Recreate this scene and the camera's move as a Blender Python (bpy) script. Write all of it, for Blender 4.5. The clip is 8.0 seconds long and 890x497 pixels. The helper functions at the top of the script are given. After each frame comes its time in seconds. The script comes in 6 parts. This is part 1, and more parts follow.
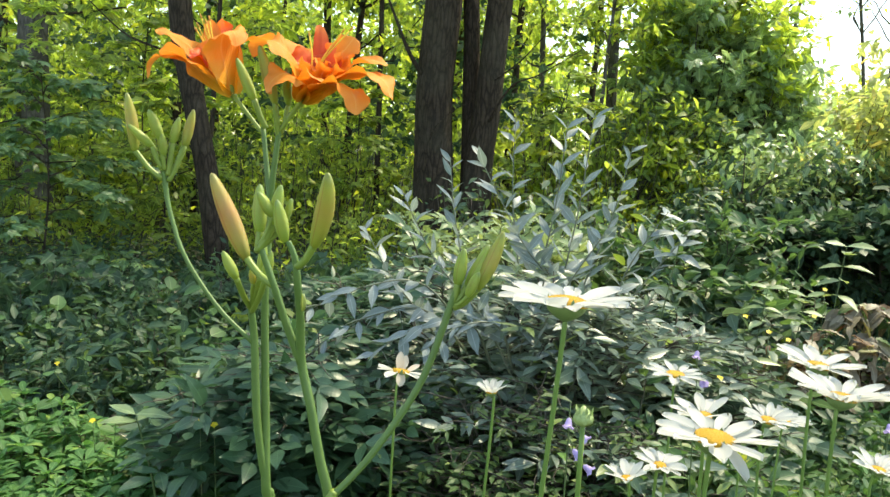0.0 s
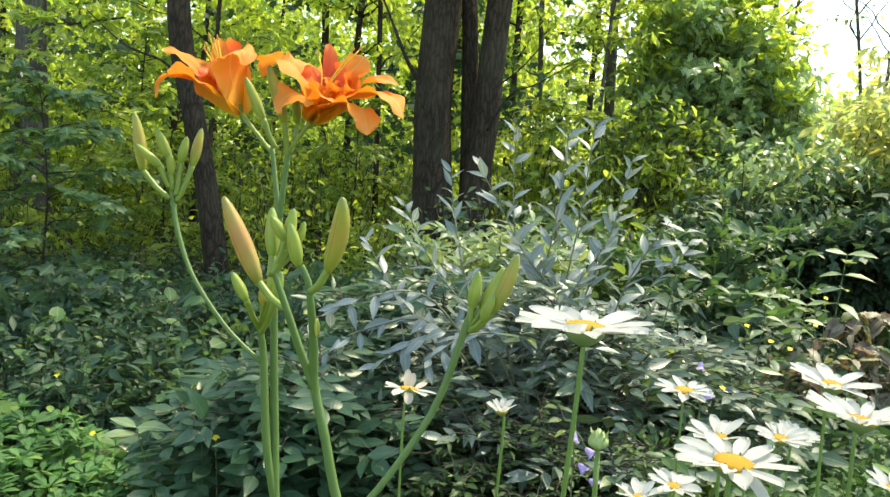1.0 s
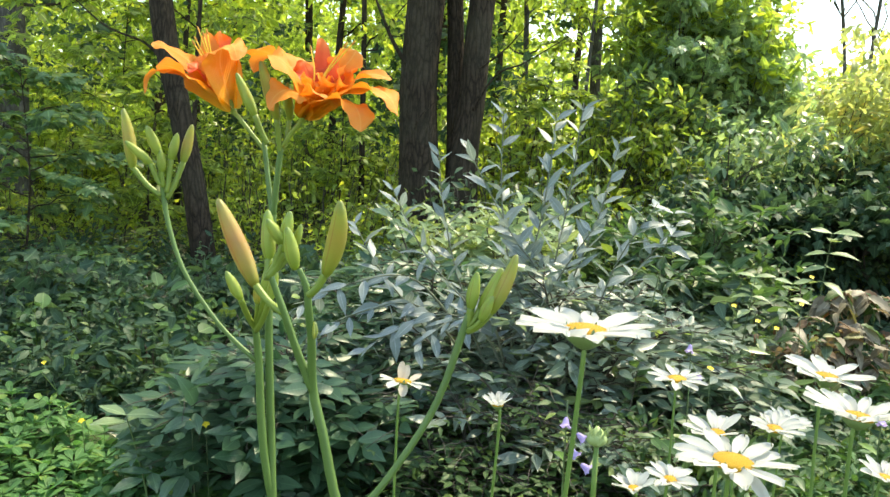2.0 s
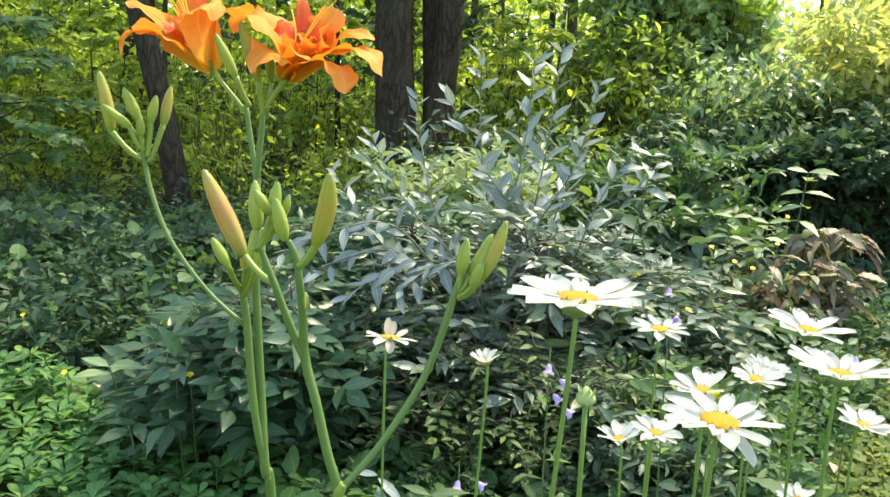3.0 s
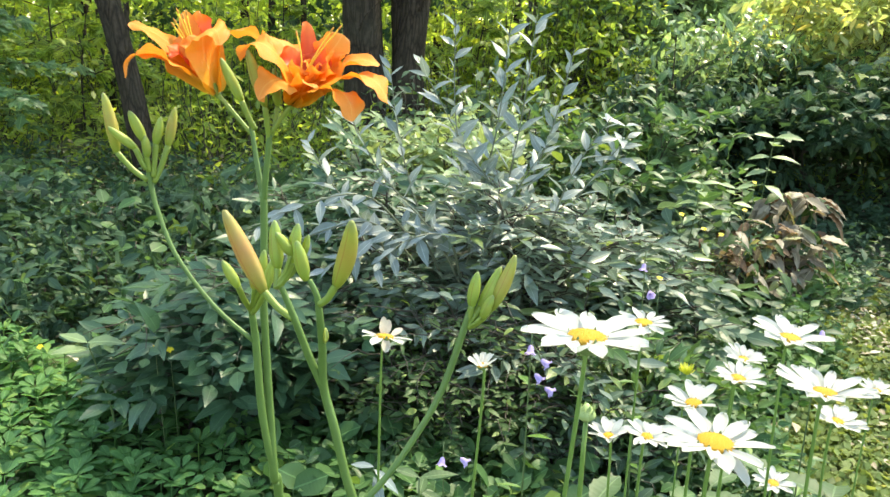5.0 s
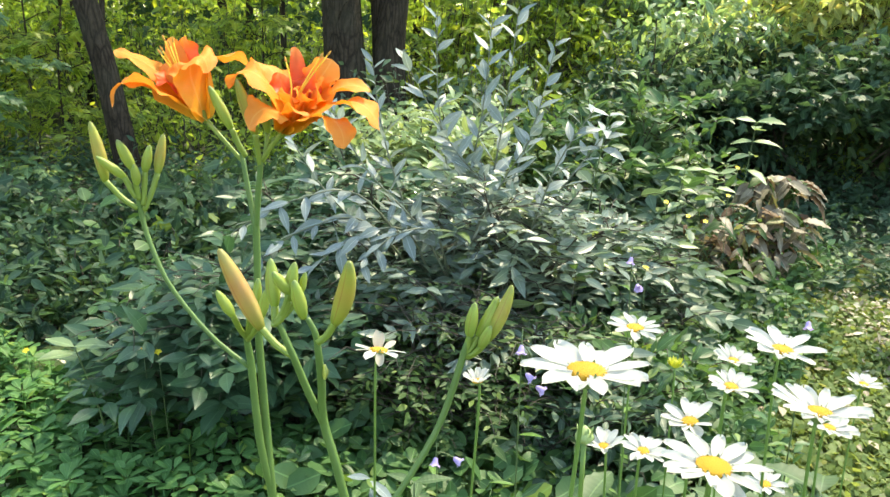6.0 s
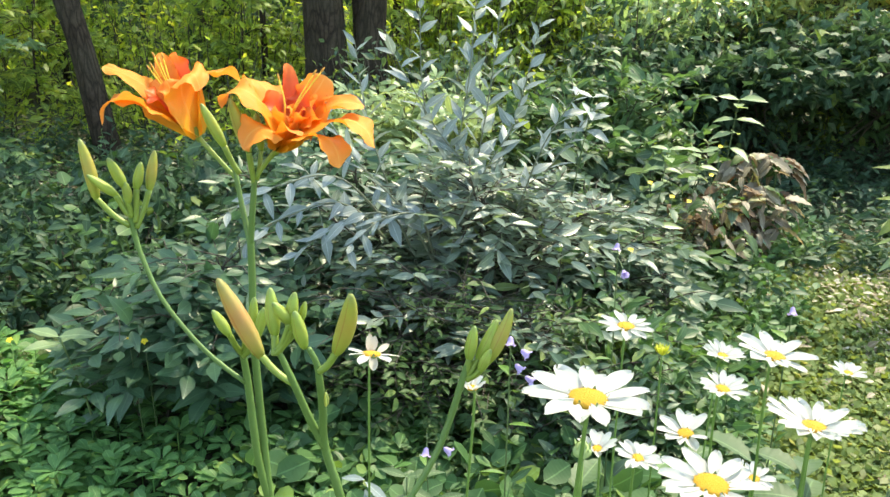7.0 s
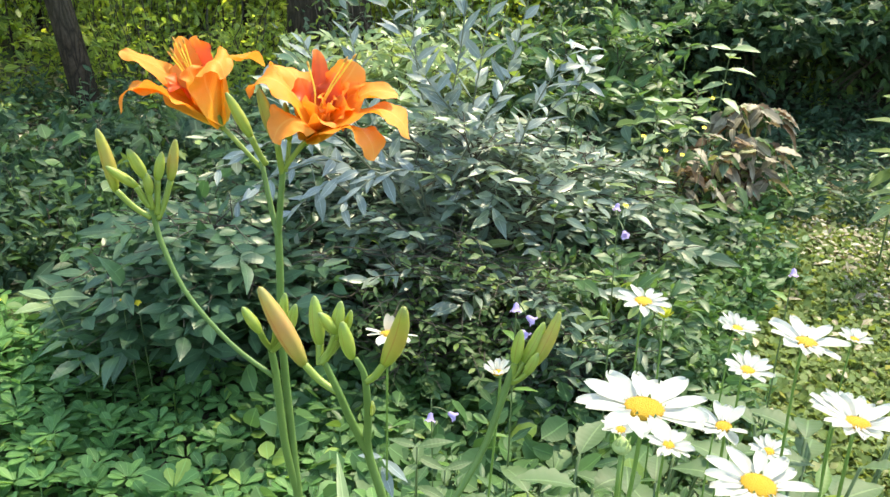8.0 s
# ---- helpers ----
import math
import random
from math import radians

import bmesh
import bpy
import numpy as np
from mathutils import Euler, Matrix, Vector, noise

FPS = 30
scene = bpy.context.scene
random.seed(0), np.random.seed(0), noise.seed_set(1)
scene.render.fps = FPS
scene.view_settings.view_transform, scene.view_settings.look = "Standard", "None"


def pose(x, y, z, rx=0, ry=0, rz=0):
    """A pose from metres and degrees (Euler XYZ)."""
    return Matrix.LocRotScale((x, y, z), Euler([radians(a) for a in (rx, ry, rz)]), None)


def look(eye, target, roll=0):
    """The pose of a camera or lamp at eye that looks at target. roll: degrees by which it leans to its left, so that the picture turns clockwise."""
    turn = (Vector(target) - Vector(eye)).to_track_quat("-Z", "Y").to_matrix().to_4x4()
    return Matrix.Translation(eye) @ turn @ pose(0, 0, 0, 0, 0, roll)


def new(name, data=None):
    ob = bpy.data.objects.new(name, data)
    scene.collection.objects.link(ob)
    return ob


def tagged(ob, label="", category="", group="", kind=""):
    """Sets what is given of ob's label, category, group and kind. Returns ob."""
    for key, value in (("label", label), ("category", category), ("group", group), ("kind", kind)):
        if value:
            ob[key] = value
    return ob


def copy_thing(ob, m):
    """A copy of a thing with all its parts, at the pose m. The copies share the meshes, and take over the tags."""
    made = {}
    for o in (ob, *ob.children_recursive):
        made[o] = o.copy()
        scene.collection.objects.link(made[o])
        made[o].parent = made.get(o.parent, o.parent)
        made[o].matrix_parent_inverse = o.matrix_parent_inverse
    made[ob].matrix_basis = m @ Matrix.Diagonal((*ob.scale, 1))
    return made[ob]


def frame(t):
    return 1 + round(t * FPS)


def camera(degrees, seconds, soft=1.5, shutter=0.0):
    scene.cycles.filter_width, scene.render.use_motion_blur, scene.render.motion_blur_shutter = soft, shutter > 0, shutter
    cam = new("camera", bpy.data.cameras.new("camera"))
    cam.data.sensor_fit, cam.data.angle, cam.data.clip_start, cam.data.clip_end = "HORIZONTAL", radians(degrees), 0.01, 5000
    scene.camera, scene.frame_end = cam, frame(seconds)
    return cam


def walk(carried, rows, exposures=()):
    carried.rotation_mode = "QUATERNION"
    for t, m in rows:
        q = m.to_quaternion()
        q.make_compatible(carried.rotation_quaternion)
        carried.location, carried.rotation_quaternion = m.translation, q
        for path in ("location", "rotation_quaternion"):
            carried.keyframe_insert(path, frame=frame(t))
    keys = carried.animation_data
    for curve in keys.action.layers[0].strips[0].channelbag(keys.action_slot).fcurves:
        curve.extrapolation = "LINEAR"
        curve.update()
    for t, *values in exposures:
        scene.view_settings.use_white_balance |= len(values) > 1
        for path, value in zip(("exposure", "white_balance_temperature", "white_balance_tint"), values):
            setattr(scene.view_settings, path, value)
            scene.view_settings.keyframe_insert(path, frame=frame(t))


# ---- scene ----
cam = camera(56.2, 8.0, soft=1.5)
PATH = [
    (0, (0.059, -0.005, 1.217), (-0.106, 1.976, 1.002), 3.9),
    (0.5, (0.055, -0.001, 1.221), (-0.111, 1.981, 1.017), 3.8),
    (1, (0.047, 0.0, 1.226), (-0.114, 1.983, 1.029), 3.7),
    (2.5, (0.034, 0.008, 1.247), (-0.061, 1.982, 0.943), 3.0),
    (3, (0.029, 0.009, 1.256), (-0.034, 1.971, 0.873), 2.7),
    (3.5, (0.025, 0.007, 1.268), (-0.015, 1.954, 0.812), 2.7),
    (4, (0.011, 0.003, 1.281), (-0.012, 1.946, 0.807), 3.0),
    (4.5, (0.0, 0.0, 1.3), (0.0, 1.941, 0.816), 3.0),
    (5, (-0.004, -0.004, 1.312), (0.019, 1.936, 0.826), 2.8),
    (6.5, (-0.019, 0.011, 1.361), (0.063, 1.932, 0.81), 1.5),
    (7, (-0.026, 0.016, 1.377), (0.081, 1.926, 0.793), 1.6),
    (7.5, (-0.045, 0.029, 1.394), (0.077, 1.919, 0.751), 1.4),
    (8, (-0.069, 0.05, 1.406), (0.086, 1.914, 0.698), 1.8),
]
walk(cam, [(t, look(eye, target, roll)) for t, eye, target, roll in PATH],
     exposures=[(0.0, 1.70, 8050, 0), (2.5, 1.87, 8050, 0), (4.5, 2.07, 8000, 0), (8.0, 2.06, 7900, 0)])

# ---- light ----
SUN_EL, SUN_AZ = 60.0, 48.0          # height, and degrees to the right of straight ahead
world = bpy.data.worlds.new("world")
scene.world = world
world.use_nodes = True
wn = world.node_tree.nodes
sky = wn.new("ShaderNodeTexSky")
sky.sky_type = "NISHITA"
sky.sun_disc = False
sky.sun_elevation = radians(SUN_EL)
sky.sun_rotation = radians(SUN_AZ)
wn["Background"].inputs["Strength"].default_value = 0.168
world.node_tree.links.new(sky.outputs[0], wn["Background"].inputs["Color"])
sun = new("sun", bpy.data.lights.new("sun", "SUN"))
sun.data.energy, sun.data.angle, sun.data.color = 2.05, radians(0.6), (1.0, 0.93, 0.80)
el, az = radians(SUN_EL), radians(SUN_AZ)
sun.matrix_world = look((0, 0, 0), (-math.cos(el) * math.sin(az), -math.cos(el) * math.cos(az), -math.sin(el)))

rng = np.random.default_rng(7)
curl_rng = np.random.default_rng(70)


# ---- materials ----
def material(name):
    m = bpy.data.materials.new(name)
    m.use_nodes = True
    n, l = m.node_tree.nodes, m.node_tree.links
    return m, n, l, n["Principled BSDF"], n["Material Output"]


def mix_colour(n, l, fac, a, b):
    node = n.new("ShaderNodeMix")
    node.data_type = "RGBA"
    for socket, value in ((node.inputs[0], fac), (node.inputs[6], a), (node.inputs[7], b)):
        if isinstance(value, bpy.types.NodeSocket):
            l.new(value, socket)
        elif isinstance(value, (int, float)):
            socket.default_value = value
        else:
            socket.default_value = (*value, 1)
    return node.outputs[2]


def noise_of(n, l, scale, detail=4.0, rough=0.55, kind="Object"):
    where = n.new("ShaderNodeTexCoord")
    tex = n.new("ShaderNodeTexNoise")
    tex.inputs["Scale"].default_value = scale
    tex.inputs["Detail"].default_value = detail
    tex.inputs["Roughness"].default_value = rough
    l.new(where.outputs[kind], tex.inputs["Vector"])
    return tex.outputs["Fac"]


def ramp(n, l, fac, stops):
    node = n.new("ShaderNodeValToRGB")
    l.new(fac, node.inputs[0])
    ends = node.color_ramp.elements
    while len(ends) < len(stops):
        ends.new(0.5)
    for e, (at, c) in zip(ends, stops):
        e.position = at
        e.color = (*c, 1)
    return node.outputs[0]


def bump(n, l, bsdf, height, strength, distance):
    node = n.new("ShaderNodeBump")
    node.inputs["Strength"].default_value = strength
    node.inputs["Distance"].default_value = distance
    l.new(height, node.inputs["Height"])
    l.new(node.outputs[0], bsdf.inputs["Normal"])


def along(n, l, axis):
    uv = n.new("ShaderNodeUVMap")
    split = n.new("ShaderNodeSeparateXYZ")
    l.new(uv.outputs[0], split.inputs[0])
    return split.outputs[axis]


def maths(n, l, op, a, b=None):
    node = n.new("ShaderNodeMath")
    node.operation = op
    for socket, value in zip(node.inputs, (a, b)):
        if isinstance(value, bpy.types.NodeSocket):
            l.new(value, socket)
        elif value is not None:
            socket.default_value = value
    return node.outputs[0]


def thin(m, n, l, bsdf, out, colour, share, gain=(1, 1, 1)):
    """Light through a thin leaf or petal."""
    tr = n.new("ShaderNodeBsdfTranslucent")
    if gain != (1, 1, 1):
        tint = n.new("ShaderNodeMix")
        tint.data_type, tint.blend_type = "RGBA", "MULTIPLY"
        tint.inputs[0].default_value = 1.0
        l.new(colour, tint.inputs[6])
        tint.inputs[7].default_value = (*gain, 1)
        colour = tint.outputs[2]
    l.new(colour, tr.inputs[0])
    mixer = n.new("ShaderNodeMixShader")
    mixer.inputs[0].default_value = share
    l.new(bsdf.outputs[0], mixer.inputs[1])
    l.new(tr.outputs[0], mixer.inputs[2])
    l.new(mixer.outputs[0], out.inputs[0])


def leaf_material(name, low, high, odd=None, share=0.4, rough=0.5, rib=0.35, gain=(1.7, 1.5, 0.8), spec=0.5, odd_share=0.06):
    m, n, l, bsdf, out = material(name)
    geo = n.new("ShaderNodeNewGeometry")
    whose = n.new("ShaderNodeObjectInfo")
    any_leaf = maths(n, l, "FRACT", maths(n, l, "ADD", geo.outputs["Random Per Island"], whose.outputs["Random"]))
    colour = mix_colour(n, l, any_leaf, low, high)
    if odd:
        some = maths(n, l, "FRACT", maths(n, l, "MULTIPLY", any_leaf, 37.7))
        colour = mix_colour(n, l, maths(n, l, "LESS_THAN", some, odd_share), colour, odd)
    stain = noise_of(n, l, 55.0, 3.0)
    patch = noise_of(n, l, 1.3, 2.0)
    colour = mix_colour(n, l, maths(n, l, "MULTIPLY", stain, 0.45), colour, tuple(0.45 * v for v in low))
    colour = mix_colour(n, l, maths(n, l, "MULTIPLY", patch, 0.3), colour, tuple(1.25 * v for v in high))
    across = maths(n, l, "ABSOLUTE", maths(n, l, "SUBTRACT", along(n, l, 0), 0.5))
    mid = maths(n, l, "LESS_THAN", across, 0.035)
    colour = mix_colour(n, l, maths(n, l, "MULTIPLY", mid, rib), colour, tuple(min(1, 1.9 * v + 0.03) for v in high))
    l.new(colour, bsdf.inputs["Base Color"])
    bsdf.inputs["Roughness"].default_value = rough
    bsdf.inputs["Specular IOR Level"].default_value = spec
    wave = n.new("ShaderNodeTexWave")
    wave.inputs["Scale"].default_value = 3.0
    wave.inputs["Distortion"].default_value = 1.5
    wave.bands_direction = "Y"
    uv = n.new("ShaderNodeUVMap")
    l.new(uv.outputs[0], wave.inputs["Vector"])
    bump(n, l, bsdf, maths(n, l, "ADD", wave.outputs["Fac"], stain), 0.14, 0.0015)
    thin(m, n, l, bsdf, out, colour, share, gain)
    return m


# Own grey-green, with some of the sky's sheen put into the colour.
LEAF_BUSH = leaf_material("bush_leaf", (0.090, 0.138, 0.106), (0.204, 0.264, 0.218), (0.24, 0.32, 0.07), share=0.42, rough=0.37, spec=0.75, gain=(1.5, 1.5, 1.0))
# Paler silvery leaf; part of its grey-blue imitates reflected sky.
LEAF_SILVER = leaf_material("silver_leaf", (0.160, 0.205, 0.205), (0.265, 0.312, 0.316), None, share=0.32, rough=0.40, gain=(1.3, 1.3, 1.05))
LEAF_BLUE = leaf_material("blue_green_leaf", (0.035, 0.086, 0.044), (0.080, 0.154, 0.086), None, share=0.34, rough=0.40, spec=0.6, gain=(1.4, 1.5, 0.9), rib=0.2)
LEAF_HEDGE = leaf_material("hedge_leaf", (0.044, 0.090, 0.054), (0.118, 0.180, 0.118), (0.22, 0.30, 0.07), share=0.36, rough=0.44, spec=0.4, gain=(1.5, 1.5, 0.9))
LEAF_VINE = leaf_material("vine_leaf", (0.110, 0.200, 0.100), (0.270, 0.370, 0.200), (0.38, 0.42, 0.11), share=0.48, rough=0.34, spec=1.0, gain=(1.9, 1.8, 1.1))
LEAF_OLIVE = leaf_material("olive_leaf", (0.036, 0.078, 0.028), (0.092, 0.156, 0.056), (0.26, 0.34, 0.09), share=0.40, rough=0.48, spec=0.3, gain=(1.5, 1.5, 0.8), odd_share=0.05)
LEAF_VIOLET = leaf_material("violet_leaf", (0.040, 0.100, 0.035), (0.090, 0.180, 0.060), (0.20, 0.30, 0.06), share=0.30, rough=0.5, spec=0.35, gain=(1.4, 1.4, 0.8))
LEAF_MAPLE = leaf_material("maple_leaf", (0.046, 0.118, 0.056), (0.135, 0.235, 0.105), (0.34, 0.40, 0.07), share=0.46, rough=0.42, spec=0.6, gain=(2.0, 1.8, 0.7), odd_share=0.14)
LEAF_COVER = leaf_material("ground_cover_leaf", (0.060, 0.156, 0.053), (0.134, 0.272, 0.086), (0.27, 0.38, 0.085), share=0.36, rough=0.52, rib=0.35, gain=(1.3, 1.5, 0.9), spec=0.3)
LEAF_WEED = leaf_material("weed_leaf", (0.070, 0.165, 0.035), (0.155, 0.275, 0.055), (0.24, 0.30, 0.05), share=0.40)
# The wide spread from dark to bright puts sun and shade into the colour.
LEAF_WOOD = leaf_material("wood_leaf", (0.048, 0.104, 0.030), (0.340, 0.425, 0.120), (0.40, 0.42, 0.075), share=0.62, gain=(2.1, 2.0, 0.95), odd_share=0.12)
# Dark green that also carries the shade under trees and in hollows.
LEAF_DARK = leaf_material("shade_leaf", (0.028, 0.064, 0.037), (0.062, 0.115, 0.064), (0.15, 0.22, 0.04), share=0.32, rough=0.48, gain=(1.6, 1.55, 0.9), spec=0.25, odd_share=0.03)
# Step between dark and bright leaves; half shade is in its colour.
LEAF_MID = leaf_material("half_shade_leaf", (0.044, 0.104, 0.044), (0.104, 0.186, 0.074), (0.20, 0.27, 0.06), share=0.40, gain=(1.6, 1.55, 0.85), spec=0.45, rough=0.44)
# Sunlit tone on the bush tops; plain yellow-green leaf elsewhere.
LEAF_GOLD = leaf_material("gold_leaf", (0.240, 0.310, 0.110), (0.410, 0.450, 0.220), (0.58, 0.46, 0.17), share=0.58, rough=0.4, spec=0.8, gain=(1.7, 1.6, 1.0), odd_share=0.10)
LEAF_LAWN = leaf_material("lawn_leaf", (0.108, 0.168, 0.050), (0.225, 0.288, 0.105), (0.36, 0.36, 0.20), share=0.40, odd_share=0.06, rough=0.6, spec=0.25, rib=0.1)
LEAF_PALE = leaf_material("pale_leaf", (0.200, 0.290, 0.140), (0.280, 0.370, 0.200), None, share=0.38, rough=0.42)
LEAF_BROAD = leaf_material("broad_leaf", (0.050, 0.096, 0.038), (0.100, 0.160, 0.072), None, share=0.26, rough=0.55, rib=0.35, spec=0.35)
LEAF_BROWN = leaf_material("wilted_leaf", (0.105, 0.082, 0.052), (0.280, 0.238, 0.170), (0.24, 0.26, 0.09), share=0.26, rough=0.5, gain=(1.4, 1.15, 0.7), odd_share=0.14, spec=0.5)
LEAF_RUST = leaf_material("rusty_leaf", (0.070, 0.040, 0.022), (0.170, 0.105, 0.058), (0.26, 0.20, 0.06), share=0.30, rough=0.6, gain=(1.6, 1.1, 0.5), odd_share=0.12, spec=0.3)
LEAF_LITTER = leaf_material("litter_leaf", (0.160, 0.120, 0.070), (0.420, 0.370, 0.270), (0.55, 0.52, 0.42), share=0.12, rough=0.7, gain=(1.2, 1.0, 0.8), odd_share=0.2)


def stem_material(name, low, high, scale=60.0, rough=0.5):
    m, n, l, bsdf, out = material(name)
    grain = noise_of(n, l, scale, 4.0)
    colour = mix_colour(n, l, grain, low, high)
    big = noise_of(n, l, scale * 0.12, 2.0)
    colour = mix_colour(n, l, maths(n, l, "MULTIPLY", big, 0.4), colour, tuple(0.6 * v for v in low))
    l.new(colour, bsdf.inputs["Base Color"])
    bsdf.inputs["Roughness"].default_value = rough
    bump(n, l, bsdf, grain, 0.2, 0.001)
    return m


STEM_LILY = stem_material("lily_stem", (0.072, 0.138, 0.028), (0.125, 0.210, 0.048), 90.0, 0.5)
STEM_PEDICEL = stem_material("lily_pedicel", (0.150, 0.220, 0.030), (0.235, 0.310, 0.050), 90.0, 0.45)
STEM_DAISY = stem_material("daisy_stem", (0.095, 0.180, 0.030), (0.170, 0.270, 0.055), 120.0)
STEM_WEED = stem_material("weed_stem", (0.070, 0.110, 0.035), (0.120, 0.170, 0.060), 70.0)
STEM_TWIG = stem_material("twig_wood", (0.040, 0.032, 0.024), (0.085, 0.070, 0.052), 50.0, 0.8)
STEM_SHOOT = stem_material("shoot_stem", (0.110, 0.125, 0.080), (0.190, 0.205, 0.140), 60.0)
BUD_PALE = stem_material("pale_bud", (0.270, 0.360, 0.130), (0.400, 0.480, 0.200), 300.0)
GREEN_CALYX = stem_material("daisy_calyx", (0.110, 0.190, 0.060), (0.210, 0.290, 0.110), 400.0)


def bark_material(name, low, high):
    m, n, l, bsdf, out = material(name)
    where = n.new("ShaderNodeTexCoord")
    squeeze = n.new("ShaderNodeMapping")
    squeeze.inputs["Scale"].default_value = (1, 1, 0.22)
    l.new(where.outputs["Object"], squeeze.inputs[0])
    ridges = n.new("ShaderNodeTexVoronoi")
    ridges.feature = "DISTANCE_TO_EDGE"
    ridges.inputs["Scale"].default_value = 32.0
    rough_up = n.new("ShaderNodeTexNoise")
    rough_up.inputs["Scale"].default_value = 9.0
    rough_up.inputs["Detail"].default_value = 5.0
    l.new(squeeze.outputs[0], rough_up.inputs["Vector"])
    warp = n.new("ShaderNodeVectorMath")
    warp.operation = "MULTIPLY_ADD"
    l.new(rough_up.outputs["Color"], warp.inputs[0])
    warp.inputs[1].default_value = (0.10, 0.10, 0.10)
    l.new(squeeze.outputs[0], warp.inputs[2])
    l.new(warp.outputs[0], ridges.inputs["Vector"])
    grain = noise_of(n, l, 45.0, 6.0)
    patch = noise_of(n, l, 3.0, 3.0)
    colour = mix_colour(n, l, grain, low, high)
    crack = maths(n, l, "MAXIMUM", maths(n, l, "SUBTRACT", 1.0, maths(n, l, "MULTIPLY", ridges.outputs["Distance"], 4.5)), 0.0)
    colour = mix_colour(n, l, maths(n, l, "MULTIPLY", crack, 0.75), colour, tuple(0.4 * v for v in low))
    moss = maths(n, l, "MULTIPLY", maths(n, l, "MAXIMUM", maths(n, l, "SUBTRACT", patch, 0.45), 0.0), 1.3)
    colour = mix_colour(n, l, moss, colour, (0.080, 0.075, 0.052))
    l.new(colour, bsdf.inputs["Base Color"])
    bsdf.inputs["Roughness"].default_value = 0.9
    bsdf.inputs["Specular IOR Level"].default_value = 0.15
    bump(n, l, bsdf, maths(n, l, "ADD", maths(n, l, "MINIMUM", ridges.outputs["Distance"], 0.3), maths(n, l, "MULTIPLY", grain, 0.25)), 0.9, 0.02)
    return m


BARK = bark_material("dark_bark", (0.020, 0.014, 0.010), (0.085, 0.062, 0.045))
BARK_PALE = bark_material("grey_bark", (0.090, 0.080, 0.068), (0.180, 0.165, 0.145))


def soil_material():
    m, n, l, bsdf, out = material("woodland_soil")
    a, b, c = noise_of(n, l, 18.0, 6.0), noise_of(n, l, 1.1, 3.0), noise_of(n, l, 120.0, 3.0)
    colour = ramp(n, l, a, [(0.3, (0.022, 0.017, 0.011)), (0.55, (0.060, 0.045, 0.028)), (0.75, (0.130, 0.100, 0.062))])
    colour = mix_colour(n, l, maths(n, l, "MULTIPLY", b, 0.6), colour, (0.040, 0.068, 0.020))
    green = maths(n, l, "GREATER_THAN", maths(n, l, "ADD", maths(n, l, "MULTIPLY", c, 0.5), b), 0.76)
    colour = mix_colour(n, l, maths(n, l, "MULTIPLY", green, 0.8), colour, (0.038, 0.072, 0.020))
    l.new(colour, bsdf.inputs["Base Color"])
    bsdf.inputs["Roughness"].default_value = 0.95
    bump(n, l, bsdf, maths(n, l, "ADD", a, maths(n, l, "MULTIPLY", c, 0.4)), 0.8, 0.02)
    return m


SOIL = soil_material()


def petal_orange():
    m, n, l, bsdf, out = material("lily_petal")
    v, u = along(n, l, 1), along(n, l, 0)
    streak = noise_of(n, l, 260.0, 2.0)
    broad = noise_of(n, l, 35.0, 2.0)
    base = ramp(n, l, v, [(0.0, (0.62, 0.42, 0.05)), (0.20, (0.86, 0.43, 0.035)), (0.42, (0.80, 0.28, 0.028)), (0.62, (0.84, 0.285, 0.040)), (0.85, (0.87, 0.31, 0.065)), (1.0, (0.88, 0.36, 0.10))])
    base = mix_colour(n, l, maths(n, l, "MULTIPLY", streak, 0.4), base, (0.80, 0.22, 0.020))
    base = mix_colour(n, l, maths(n, l, "MULTIPLY", broad, 0.25), base, (0.89, 0.34, 0.05))
    mid = maths(n, l, "LESS_THAN", maths(n, l, "ABSOLUTE", maths(n, l, "SUBTRACT", u, 0.5)), 0.03)
    base = mix_colour(n, l, maths(n, l, "MULTIPLY", mid, 0.4), base, (0.90, 0.45, 0.12))
    l.new(base, bsdf.inputs["Base Color"])
    bsdf.inputs["Roughness"].default_value = 0.55
    bsdf.inputs["Specular IOR Level"].default_value = 0.3
    wave = n.new("ShaderNodeTexWave")
    wave.bands_direction = "X"
    wave.inputs["Scale"].default_value = 7.0
    wave.inputs["Distortion"].default_value = 1.0
    uv = n.new("ShaderNodeUVMap")
    l.new(uv.outputs[0], wave.inputs["Vector"])
    bump(n, l, bsdf, maths(n, l, "ADD", wave.outputs["Fac"], maths(n, l, "MULTIPLY", broad, 2.0)), 0.25, 0.0012)
    thin(m, n, l, bsdf, out, base, 0.38, (1.05, 0.95, 0.7))
    return m


def petal_red():
    m, n, l, bsdf, out = material("lily_inner_petal")
    v = along(n, l, 1)
    streak = noise_of(n, l, 260.0, 2.0)
    base = ramp(n, l, v, [(0.0, (0.85, 0.42, 0.03)), (0.25, (0.80, 0.24, 0.015)), (0.45, (0.58, 0.050, 0.012)), (0.75, (0.72, 0.110, 0.020)), (1.0, (0.86, 0.26, 0.05))])
    base = mix_colour(n, l, maths(n, l, "MULTIPLY", streak, 0.3), base, (0.55, 0.045, 0.01))
    l.new(base, bsdf.inputs["Base Color"])
    bsdf.inputs["Roughness"].default_value = 0.5
    thin(m, n, l, bsdf, out, base, 0.4)
    return m


